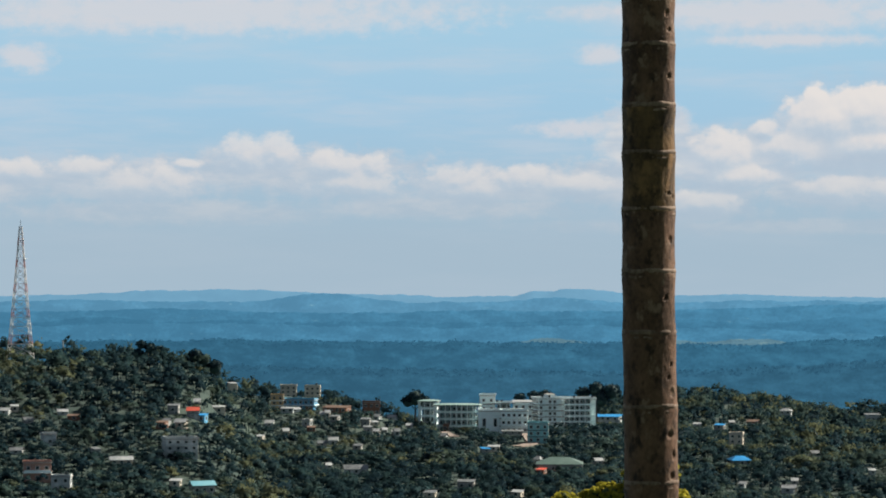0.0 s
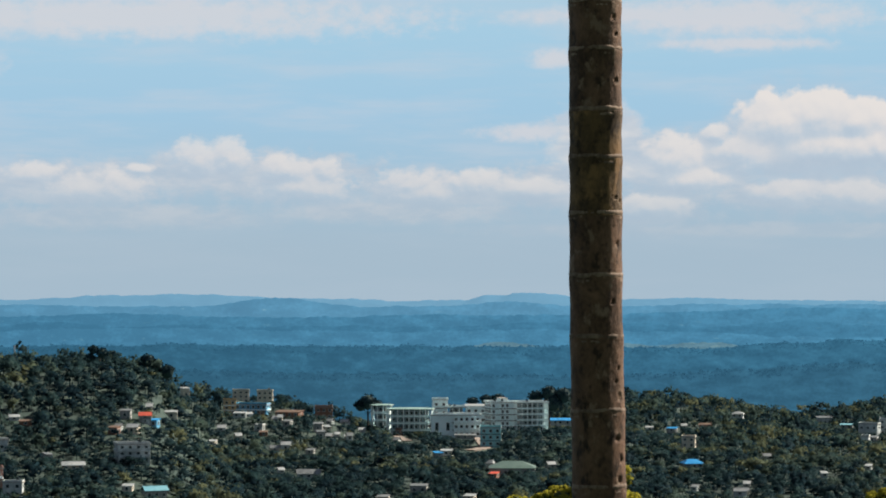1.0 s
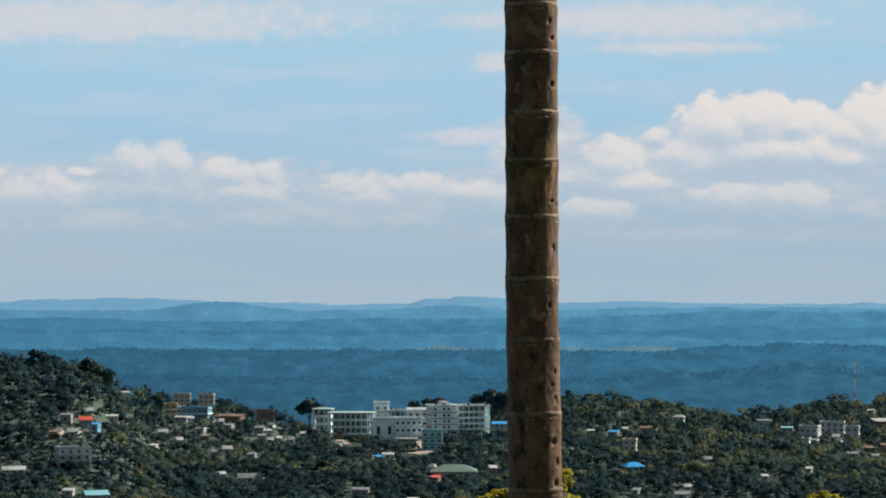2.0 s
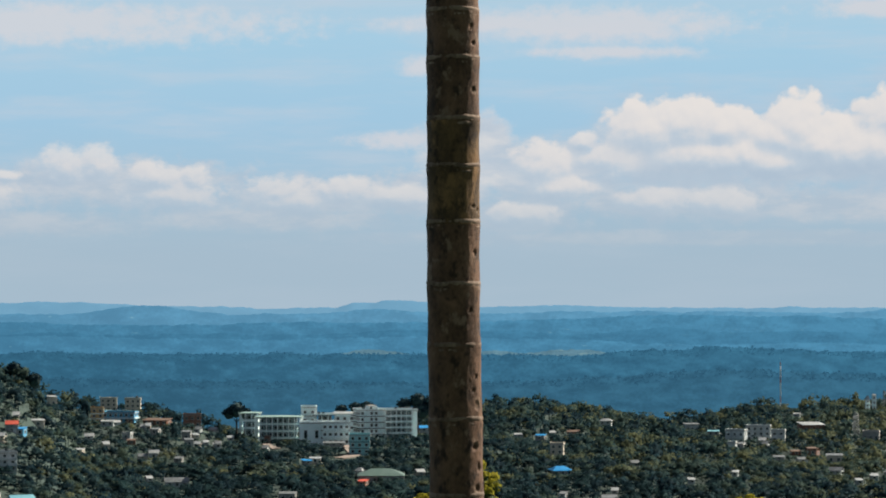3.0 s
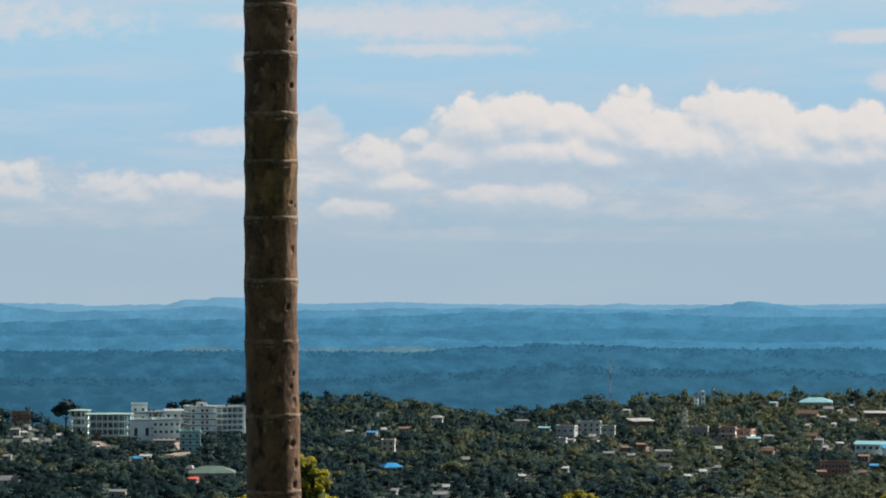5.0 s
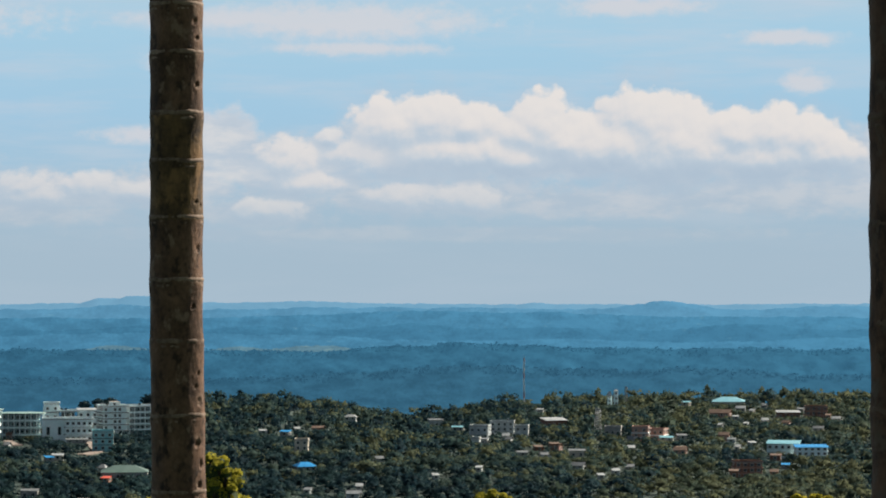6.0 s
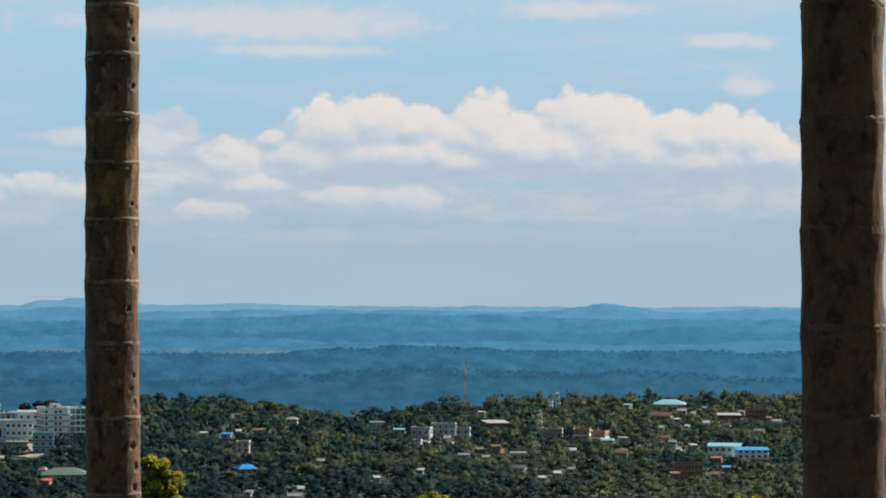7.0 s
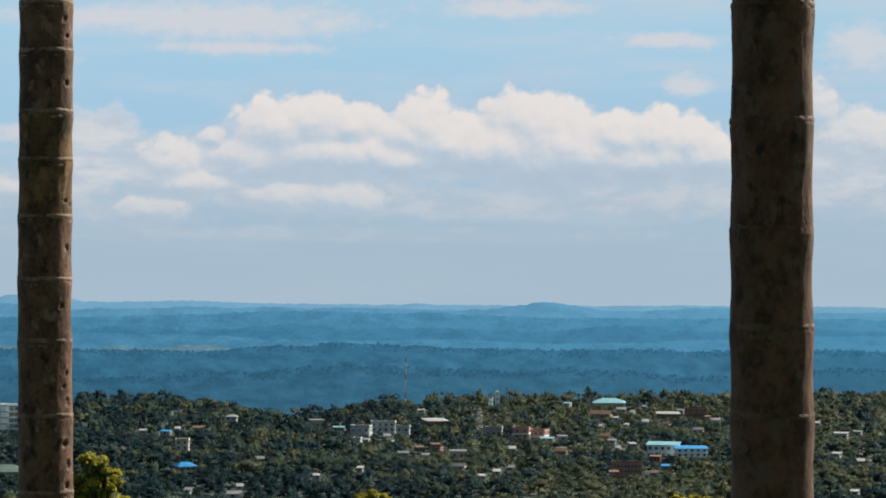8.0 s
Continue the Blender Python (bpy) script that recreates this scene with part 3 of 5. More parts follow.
PITS_A = [(p[2], th, w, h) for p, th, w, h in (
    ((0.5388, 7.3000, 2.2751), -0.85, 0.006, 0.012), ((0.5387, 7.3000, 2.2322), -0.72, 0.007, 0.007), ((0.5386, 7.3000, 2.1107), -0.72, 0.009, 0.011),
    ((0.5382, 7.3000, 1.8060), -0.75, 0.006, 0.007), ((0.5382, 7.3000, 1.7971), -0.45, 0.006, 0.007), ((0.5380, 7.3000, 1.6877), -0.65, 0.006, 0.014), ((0.5379, 7.3000, 1.5355), -0.95, 0.006, 0.008),
    ((0.5376, 7.3000, 1.3627), -0.7, 0.006, 0.007), ((0.5376, 7.3000, 1.3287), -0.85, 0.007, 0.006), ((0.5375, 7.3000, 1.2889), -0.65, 0.007, 0.016), ((0.5374, 7.3000, 1.1811), -0.8, 0.012, 0.012), ((0.5373, 7.3000, 1.1266), -0.6, 0.006, 0.018), ((0.5373, 7.3000, 1.0749), -0.75, 0.008, 0.012))]
palm("slim brown palm stem with pale ring scars and small pits", (0.5381, 7.3000, 1.6936), RINGS_A, 0.0688, M_BARK, PITS_A, 3, -0.0065, 0.0006, M_SCAR, (1.76, 2.03))
palm("thick mottled brown palm stem with faint ring scars", (1.4627, 4.1000, 1.6581), RINGS_B, 0.0628, M_BARK2, [], 8, 0.001, 0.0002, M_SCAR2)

# ---- trees ----


def leaf_cloud(rnd, lobes, per_lobe, size):
    """Leaf sprays over a bunch of lobes: quads turned outward with some disorder. Lobes: (x, y, z, radius)."""
    verts = []
    for x, y, z, r in lobes:
        d = rnd.normal(size=(per_lobe, 3))
        d[:, 2] = np.abs(d[:, 2]) * 0.9 + d[:, 2] * 0.25
        d /= np.linalg.norm(d, axis=1)[:, None]
        c = np.array([x, y, z]) + d * r * rnd.uniform(0.82, 1.08, (per_lobe, 1)) * np.array([1, 1, 0.85])
        nrm = d + rnd.normal(size=d.shape) * 0.32
        nrm /= np.linalg.norm(nrm, axis=1)[:, None]
        t = np.cross(nrm, rnd.normal(size=d.shape))
        t /= np.linalg.norm(t, axis=1)[:, None]
        b = np.cross(nrm, t)
        s = size * rnd.uniform(0.6, 1.25, (per_lobe, 1))
        w = s * rnd.uniform(0.5, 0.9, (per_lobe, 1))
        verts.append(np.stack([c - t * s, c - b * w + nrm * s * 0.15, c + t * s, c + b * w - nrm * s * 0.15], 1))
    return np.concatenate(verts).reshape(-1, 3)


def tree_template(rnd, lobes_n, sprays, low=0.5, high=1.5, leaf=0.2):
    """A unit tree: loose leaf sprays over a few uneven lobes round a dim core, and a stem. Gives corners and normals, four to a face."""
    mid = 0.5 * (low + high)
    lobes = [(rnd.uniform(-0.15, 0.15), rnd.uniform(-0.15, 0.15), mid + 0.1, rnd.uniform(0.58, 0.72))]
    for k in range(lobes_n):
        a = 2 * math.pi * k / lobes_n + rnd.uniform(-0.6, 0.6)
        q = rnd.uniform(0.35, 0.85)
        lobes.append((q * math.cos(a), q * math.sin(a), rnd.uniform(low, high) - 0.3 * q, rnd.uniform(0.28, 0.54)))
    lobes = np.array(lobes)
    share = lobes[:, 3] ** 1.5
    pick = rnd.choice(len(lobes), sprays, p=share / share.sum())
    d = rnd.normal(size=(sprays, 3))
    d[:, 2] = np.abs(d[:, 2]) * 0.9 + d[:, 2] * 0.3
    d /= np.linalg.norm(d, axis=1)[:, None]
    c = lobes[pick, :3] + d * lobes[pick, 3:] * rnd.uniform(0.75, 1.12, (sprays, 1))
    out = c - np.array([0, 0, mid - 0.3])
    out /= np.linalg.norm(out, axis=1)[:, None]
    face = d + rnd.normal(size=d.shape) * 0.5
    face /= np.linalg.norm(face, axis=1)[:, None]
    t = np.cross(face, rnd.normal(size=d.shape))
    t /= np.linalg.norm(t, axis=1)[:, None]
    b = np.cross(face, t)
    s = leaf * rnd.uniform(0.55, 1.2, (sprays, 1))
    w = s * rnd.uniform(0.45, 0.9, (sprays, 1))
    spray = np.stack([c - t * s, c - b * w + face * s * 0.2, c + t * s, c + b * w - face * s * 0.2], 1).reshape(-1, 3)
    spray_n = np.repeat(d * 0.55 + out * 0.5 + face * 0.15, 4, axis=0)
    core = []
    for x, y, z, r in lobes:
        r *= 0.8
        top, foot = (x, y, z + r * 0.85), (x, y, z - r * 0.95)
        ring = [(x + r * math.cos(i * math.pi / 2), y + r * math.sin(i * math.pi / 2), z) for i in range(4)]
        for i in (0, 2):
            core += [ring[i], ring[i + 1], top, ring[(i + 3) % 4]]
        core += [ring[3], ring[2], ring[1], ring[0]]
    core = np.array(core)
    core_n = core - np.array([0, 0, mid - 0.3])
    stem = []
    for i in range(4):
        a0, a1 = i * math.pi / 2, (i + 1) * math.pi / 2
        stem += [(0.09 * math.cos(a0), 0.09 * math.sin(a0), -0.15), (0.09 * math.cos(a1), 0.09 * math.sin(a1), -0.15), (0.04 * math.cos(a1), 0.04 * math.sin(a1), 1.1), (0.04 * math.cos(a0), 0.04 * math.sin(a0), 1.1)]
    stem = np.array(stem)
    normals = np.concatenate([spray_n, core_n, stem * np.array([1, 1, 0])])
    normals /= np.maximum(np.linalg.norm(normals, axis=1), 1e-6)[:, None]
    return np.concatenate([spray, core, stem]), normals


CLEAR = []  # bearing from, bearing to, distance, height in degrees above which trees in front would hide a house


def keep_clear(x, y, w, h, show=0.0):
    r = math.hypot(x, y)
    a = math.degrees(math.atan2(x, y))
    z = float(ground_z(np.array(x), np.array(y)))
    half = math.degrees(w / 2 / r)
    CLEAR.append((a - half, a + half, r, math.degrees(math.atan2(z + (h - show if show else min(0.5 * h, 0.25 * h + 2.0)) - 1.6, r)), w))


WARM_SPOTS = [  # yellowish trees, and sunlit crests put into leaf colour: x, y, reach
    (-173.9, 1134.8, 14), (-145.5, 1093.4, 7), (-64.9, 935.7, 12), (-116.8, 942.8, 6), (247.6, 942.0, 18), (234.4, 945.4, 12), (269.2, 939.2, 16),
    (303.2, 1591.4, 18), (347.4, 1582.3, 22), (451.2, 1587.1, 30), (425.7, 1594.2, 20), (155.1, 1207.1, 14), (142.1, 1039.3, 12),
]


def plant_forest():
    rnd = np.random.default_rng(5)
    templates = [tree_template(rnd, 6, 76, leaf=0.165) for _ in range(12)] + [tree_template(rnd, 6, 76, 0.6, 2.1, 0.17) for _ in range(4)]
    distant = [tree_template(rnd, 5, 38, leaf=0.21) for _ in range(12)] + [tree_template(rnd, 5, 38, 0.6, 2.0, 0.21) for _ in range(4)]
    bushes = [tree_template(rnd, 2, 20, 0.3, 0.8, 0.22) for _ in range(5)]
    clear = np.array(CLEAR)
    done, turned, tones = [[] for _ in M_LEAF], [[] for _ in M_LEAF], [[] for _ in M_LEAF]
    found = []
    n = 90000
    r = np.sqrt(rnd.uniform(800**2, 2080**2, n))
    a = rnd.uniform(-9.9, 21.4, n)
    size = np.where(np.arange(n) < 64000, rnd.uniform(1.5, 3.2, n) * np.where(rnd.random(n) < 0.15, 1.55, 1.0), rnd.uniform(1.0, 1.8, n))
    x, y = r * np.sin(np.radians(a)), r * np.cos(np.radians(a))
    z = ground_z(x, y)
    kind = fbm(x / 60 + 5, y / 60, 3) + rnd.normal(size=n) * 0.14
    kind = kind - 0.06 + 0.20 * np.clip((a - 1) / 10, 0, 1)  # more olive trees to the east, putting the sunlight there into leaf colour
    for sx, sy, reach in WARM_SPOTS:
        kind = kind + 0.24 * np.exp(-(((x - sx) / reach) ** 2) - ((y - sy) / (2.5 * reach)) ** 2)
    cells = {}
    for i in range(n):
        s, bush = size[i], i >= 64000
        half = math.degrees(s / r[i])
        hit = (clear[:, 0] - half * 0.8 < a[i]) & (clear[:, 1] + half * 0.8 > a[i])
        if (hit & (np.abs(r[i] - clear[:, 2] - 1) < 1.5 + s + 0.25 * clear[:, 4])).any():
            continue
        front = hit & (r[i] < clear[:, 2])
        tall = 2.2
        if front.any():
            room = 1.6 + r[i] * math.tan(math.radians(clear[front, 3].min())) - z[i]
            if room < 2.2 * s:
                s = room / 2.2
            if s < 0.9:
                continue
        key = (int(x[i] // 5), int(y[i] // 5))
        if any(math.hypot(x[i] - x[j], y[i] - y[j]) < 0.54 * (s + size[j]) for dx in (-1, 0, 1) for dy in (-1, 0, 1) for j in cells.get((key[0] + dx, key[1] + dy), ())):
            continue
        size[i] = s
        cells.setdefault(key, []).append(i)
        turn = rnd.uniform(0, 2 * math.pi)
        c, sn = math.cos(turn) * s, math.sin(turn) * s
        t, tn = bushes[i % len(bushes)] if bush or s < 1.5 else (templates if r[i] < 1120 else distant)[i % len(templates)]
        up = s * (rnd.uniform(0.8, 1.35) if s == size[i] and not front.any() else 0.9)
        v = np.stack([t[:, 0] * c - t[:, 1] * sn + x[i], t[:, 0] * sn + t[:, 1] * c + y[i], t[:, 2] * up + z[i]], 1)
        nv = np.stack([tn[:, 0] * c - tn[:, 1] * sn, tn[:, 0] * sn + tn[:, 1] * c, tn[:, 2] * s], 1) / s
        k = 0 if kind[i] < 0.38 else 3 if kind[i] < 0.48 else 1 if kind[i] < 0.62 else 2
        found.append((r[i], a[i], half, math.degrees(math.atan2(v[:, 2].max() - 1.6, r[i])), k, v, nv))
    # leave out what stands wholly behind nearer crowns
    skyline = np.full(340, -90.0)
    for _, b, half, top, k, v, nv in sorted(found, key=lambda e: e[0]):
        lo, hi = max(0, int((b - half + 10.5) * 10)), min(339, int((b + half + 10.5) * 10))
        if top < skyline[lo : hi + 1].min() + 0.06:
            continue
        mid = slice(max(0, int((b - half * 0.5 + 10.5) * 10)), min(339, int((b + half * 0.5 + 10.5) * 10)) + 1)
        skyline[mid] = np.maximum(skyline[mid], top - 0.12)
        done[k].append(v)
        turned[k].append(nv)
        tones[k].append(np.full(len(v), rnd.random()))
    for k, word in enumerate(("dark green", "fresh green", "olive and yellow-green", "dull blue-green")):
        v = np.concatenate(done[k])
        f = np.arange(len(v)).reshape(-1, 4)
        ob = new("forest_trees", from_arrays("forest_trees", v, f, M_LEAF[k], True, np.concatenate(turned[k]), np.concatenate(tones[k])))
        tagged(ob, word + " broadleaf trees covering the valley between houses", "trees", kind="stuff")


def plant_far_woods(name, label, surface_points, count, low, high, material, seed):
    """Small crowns along the top of a far ridge, joined."""
    rnd = np.random.default_rng(seed)
    rows, cols, _ = surface_points.shape
    forms = [tree_template(rnd, 1, 6, 0.1, 0.6, 0.42) for _ in range(8)]
    forms = [(f[:-16], g[:-16]) for f, g in forms]
    out, turned = [], []
    pick = np.clip((rnd.uniform(0.78, 1.02, count) * (rows / 1.12)).astype(int), 1, rows - 2)
    for r in pick:
        c = rnd.integers(1, cols - 1)
        p = surface_points[r, c] + (surface_points[r, c + 1] - surface_points[r, c]) * rnd.random()
        s = rnd.uniform(low, high)
        a = rnd.uniform(0, 6.3)
        f, g = forms[rnd.integers(len(forms))]
        ca, sa = math.cos(a), math.sin(a)
        out.append(np.stack([(f[:, 0] * ca - f[:, 1] * sa) * s + p[0], (f[:, 0] * sa + f[:, 1] * ca) * s + p[1], (f[:, 2] - 0.15) * s * rnd.uniform(0.6, 1.1) + p[2]], 1))
        turned.append(np.stack([g[:, 0] * ca - g[:, 1] * sa, g[:, 0] * sa + g[:, 1] * ca, g[:, 2] + 1.1], 1) / 1.5)
    v = np.concatenate(out)
    ob = new(name, from_arrays(name, v, np.arange(len(v)).reshape(-1, 4), material, True, np.concatenate(turned)))
    tagged(ob, label, "trees", kind="stuff")


def single_tree(label, x, y, height, crown, lobes, per_lobe, leaf, material, core_material, seed, group=""):
    """A tree of its own: tapered trunk with limbs, a crown of leaf sprays. Lobes relative to the foot: (x, y, z, radius)."""
    z = float(ground_z(np.array(x), np.array(y)))
    root = tagged(empty("tree", pose(x, y, z)), label, "tree", group)
    bm = bmesh.new()

    def limb(p, q, r0, r1):
        p, q = Vector(p), Vector(q)
        m = Matrix.Translation((p + q) / 2) @ (q - p).to_track_quat("Z", "Y").to_matrix().to_4x4()
        bmesh.ops.create_cone(bm, cap_ends=True, segments=9, radius1=r0, radius2=r1, depth=(q - p).length, matrix=m)

    fork = (0, 0, height * 0.45)
    limb((0, 0, -0.3), fork, height * 0.035, height * 0.022)
    for lx, ly, lz, lr in lobes:
        limb(fork, (lx, ly, lz), height * 0.016, height * 0.005)
    part("trunk", bm, M_TRUNK, root)
    rnd = np.random.default_rng(seed)
    v = leaf_cloud(rnd, lobes, per_lobe, leaf)
    part("crown", from_arrays("crown", v, np.arange(len(v)).reshape(-1, 4), material), material, root)
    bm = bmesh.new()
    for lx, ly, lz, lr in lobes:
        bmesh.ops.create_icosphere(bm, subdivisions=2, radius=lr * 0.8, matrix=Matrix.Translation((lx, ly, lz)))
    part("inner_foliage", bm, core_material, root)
    keep_clear(x, y, 0.3 * crown, height)
    return root

# ---- houses ----
MESHES = {}


def box_mesh(w, d, h, bevel=0.0):
    key = ("box", round(w, 2), round(d, 2), round(h, 2), bevel)
    if key not in MESHES:
        bm = bmesh.new()
        bmesh.ops.create_cube(bm, size=1, matrix=Matrix.Diagonal((w, d, h, 1)))
        bmesh.ops.translate(bm, verts=bm.verts, vec=(0, 0, h / 2))
        if bevel:
            bmesh.ops.bevel(bm, geom=bm.edges[:], offset=bevel, segments=1, affect="EDGES")
        MESHES[key] = bm
    return MESHES[key].copy()


def shared(key, make, material):
    key = (*key, material.name)
    if key not in MESHES:
        bm = make()
        me = bpy.data.meshes.new(key[0])
        bm.to_mesh(me)
        bm.free()
        me.materials.append(material)
        MESHES[key] = me
    return MESHES[key]


def ring_bm(w, h, t, d):
    """A window surround standing in the plane of a wall, open in the middle."""
    bm = bmesh.new()
    for cx, cz, sx, sz in ((0, t / 2, w, t), (0, h - t / 2, w + 0.2, t), (-w / 2 + t / 2, h / 2, t, h - 2 * t), (w / 2 - t / 2, h / 2, t, h - 2 * t)):
        bmesh.ops.create_cube(bm, size=1, matrix=Matrix.Translation((cx, 0, cz)) @ Matrix.Diagonal((sx, d, sz, 1)))
    return bm


def add_window(parent, x, y, z, w, h, turn=0.0):
    """A window: a surround and a dark pane set back in it."""
    w, h = round(w, 1), round(h, 1)
    f = part("window", shared(("window", w, h), lambda: ring_bm(w, h, 0.12, 0.22), M_FRAME), M_FRAME, parent)
    f.matrix_basis = pose(x, y, z, 0, 0, turn)
    p = part("pane", shared(("pane", w, h), lambda: box_mesh(w - 0.2, 0.08, h - 0.2), M_PANE), M_PANE, f, "dark glass")
    p.location = (0, -0.02, 0.1)


def roof_bm(kind, w, d, rise, over):
    bm = bmesh.new()
    W, D = w / 2 + over, d / 2 + over
    t = 0.15
    if kind == "hip":
        k = min(W * 0.6, D)
        low = [(-W, -D, 0), (W, -D, 0), (W, D, 0), (-W, D, 0)]
        high = [(-W + k, 0, rise), (W - k, 0, rise)]
        v = [bm.verts.new(p) for p in low + high] + [bm.verts.new((x, y, -t)) for x, y, z in low]
        for f in ((0, 1, 5, 4), (1, 2, 5), (2, 3, 4, 5), (3, 0, 4), (6, 9, 8, 7), (0, 6, 7, 1), (1, 7, 8, 2), (2, 8, 9, 3), (3, 9, 6, 0)):
            bm.faces.new([v[i] for i in f])
    elif kind == "shed":
        v = [bm.verts.new(p) for p in ((-W, -D, 0), (W, -D, 0), (W, D, rise), (-W, D, rise), (-W, -D, -t), (W, -D, -t), (W, D, rise - t), (-W, D, rise - t))]
        for f in ((0, 1, 2, 3), (7, 6, 5, 4), (0, 4, 5, 1), (1, 5, 6, 2), (2, 6, 7, 3), (3, 7, 4, 0)):
            bm.faces.new([v[i] for i in f])
    else:
        v = [bm.verts.new(p) for p in ((-W, -D, 0), (W, -D, 0), (W, 0, rise), (-W, 0, rise), (W, D, 0), (-W, D, 0), (-W, -D, -t), (W, -D, -t), (W, 0, rise - t), (-W, 0, rise - t), (W, D, -t), (-W, D, -t))]
        for f in ((0, 1, 2, 3), (3, 2, 4, 5), (9, 8, 7, 6), (11, 10, 8, 9), (0, 6, 7, 1), (1, 7, 8, 2), (2, 8, 10, 4), (4, 10, 11, 5), (5, 11, 9, 3), (3, 9, 6, 0)):
            bm.faces.new([v[i] for i in f])
    return bm


def house(label, x, y, w, h, wall="white", roof="flat", roofing="concrete", storeys=0, depth=0.0, turn=0.0, bands=0.0, band_wall="white", cat="house", win=(1.3, 1.3), group="", gap=2.4, clear=True, show=0.0, balcony=False, tank=False, sink=1.0):
    """A house that faces the camera's hill: walls, storey bands, single windows with panes, and its roof."""
    h, w = max(h, 2.2), max(w * (0.85 if h < 4 else 1), 2.2)
    storeys = storeys or max(1, round(h / 3.3))
    if wall == "white" and cat == "house":
        wall, band_wall = "plaster", "plaster"
    depth = depth or min(max(w * 0.6, 4.0), 12.0)
    x += depth / 2 * x / math.hypot(x, y)
    y += depth / 2 * y / math.hypot(x, y)
    z = float(ground_z(np.array(x), np.array(y)))
    fz = float(ground_z(np.array(x * (1 - depth / 2 / math.hypot(x, y))), np.array(y * (1 - depth / 2 / math.hypot(x, y)))))
    low = min(z, fz) - sink
    lift = fz - low
    if not turn and cat == "house":
        turn = (x * 7.3) % 44 - 22
    face = -math.degrees(math.atan2(x, y)) + turn
    root = tagged(empty("house" if cat == "house" else cat.replace(" ", "_"), pose(x, y, low, 0, 0, face)), label, cat, group)
    rise = 0.0 if roof == "flat" else min(0.32 * depth, 0.42 * h) if roof != "shed" else 0.12 * depth
    body = h - rise
    part("wall", box_mesh(w, depth, body + lift, 0.04), WALLS[wall], root)
    if roof == "flat":
        part("roof", shared(("roof", round(w, 1), round(depth, 1)), lambda: box_mesh(w + 0.7, depth + 0.7, 0.28, 0.03), ROOFS[roofing]), ROOFS[roofing], root).location = (0, 0, body + lift)
        for sx, sy, px, py in ((w + 0.3, 0.18, 0, -depth / 2), (w + 0.3, 0.18, 0, depth / 2), (0.18, depth - 0.2, -w / 2, 0), (0.18, depth - 0.2, w / 2, 0)):
            part("parapet", box_mesh(sx, sy, 0.55), WALLS[wall], root).location = (px, py, body + lift + 0.27)
        if tank:
            bm = bmesh.new()
            bmesh.ops.create_cone(bm, cap_ends=True, segments=14, radius1=0.7, radius2=0.6, depth=1.4)
            part("water_tank", bm, M_PANE, root, "dark rooftop water tank").location = (w * 0.25, 0, body + lift + 0.98)
    else:
        part("roof", roof_bm(roof, w, depth, rise, 0.25 if w < 6 else 0.5), ROOFS[roofing], root).location = (0, 0, body + lift + 0.02)
    step = body / storeys
    ww, wh = win[0], min(win[1], step * 0.55)
    for s in range(storeys):
        base = lift + s * step
        if bands and s:
            # hospital bands are painted dark as shade lines between storeys
            part("storey_band", box_mesh(w + 2 * bands, depth + 2 * bands, 0.35), WALLS["slab_shade" if cat == "hospital block" else band_wall], root).location = (0, 0, base - 0.1)
        if balcony and s:
            part("balcony", box_mesh(w * 0.96, 1.3, 0.18), WALLS[band_wall], root).location = (0, -depth / 2 - 0.66, base)
            part("railing", box_mesh(w * 0.96, 0.08, 0.8), WALLS[band_wall], root).location = (0, -depth / 2 - 1.26, base + 0.2)
        k = max(1, int(w / gap))
        for i in range(k):
            add_window(root, (i + 0.5) * w / k - w / 2, -depth / 2 - 0.03, base + step * 0.32, min(ww, w / k * 0.7), wh)
        k = max(1, int(depth / (gap * 1.3)))
        for side in (-1, 1):
            for i in range(k):
                add_window(root, side * (w / 2 + 0.03), (i + 0.5) * depth / k - depth / 2, base + step * 0.32, min(ww, depth / k * 0.6), wh, 90 * side)
    if clear:
        keep_clear(x, y, w, h, show)
    return root


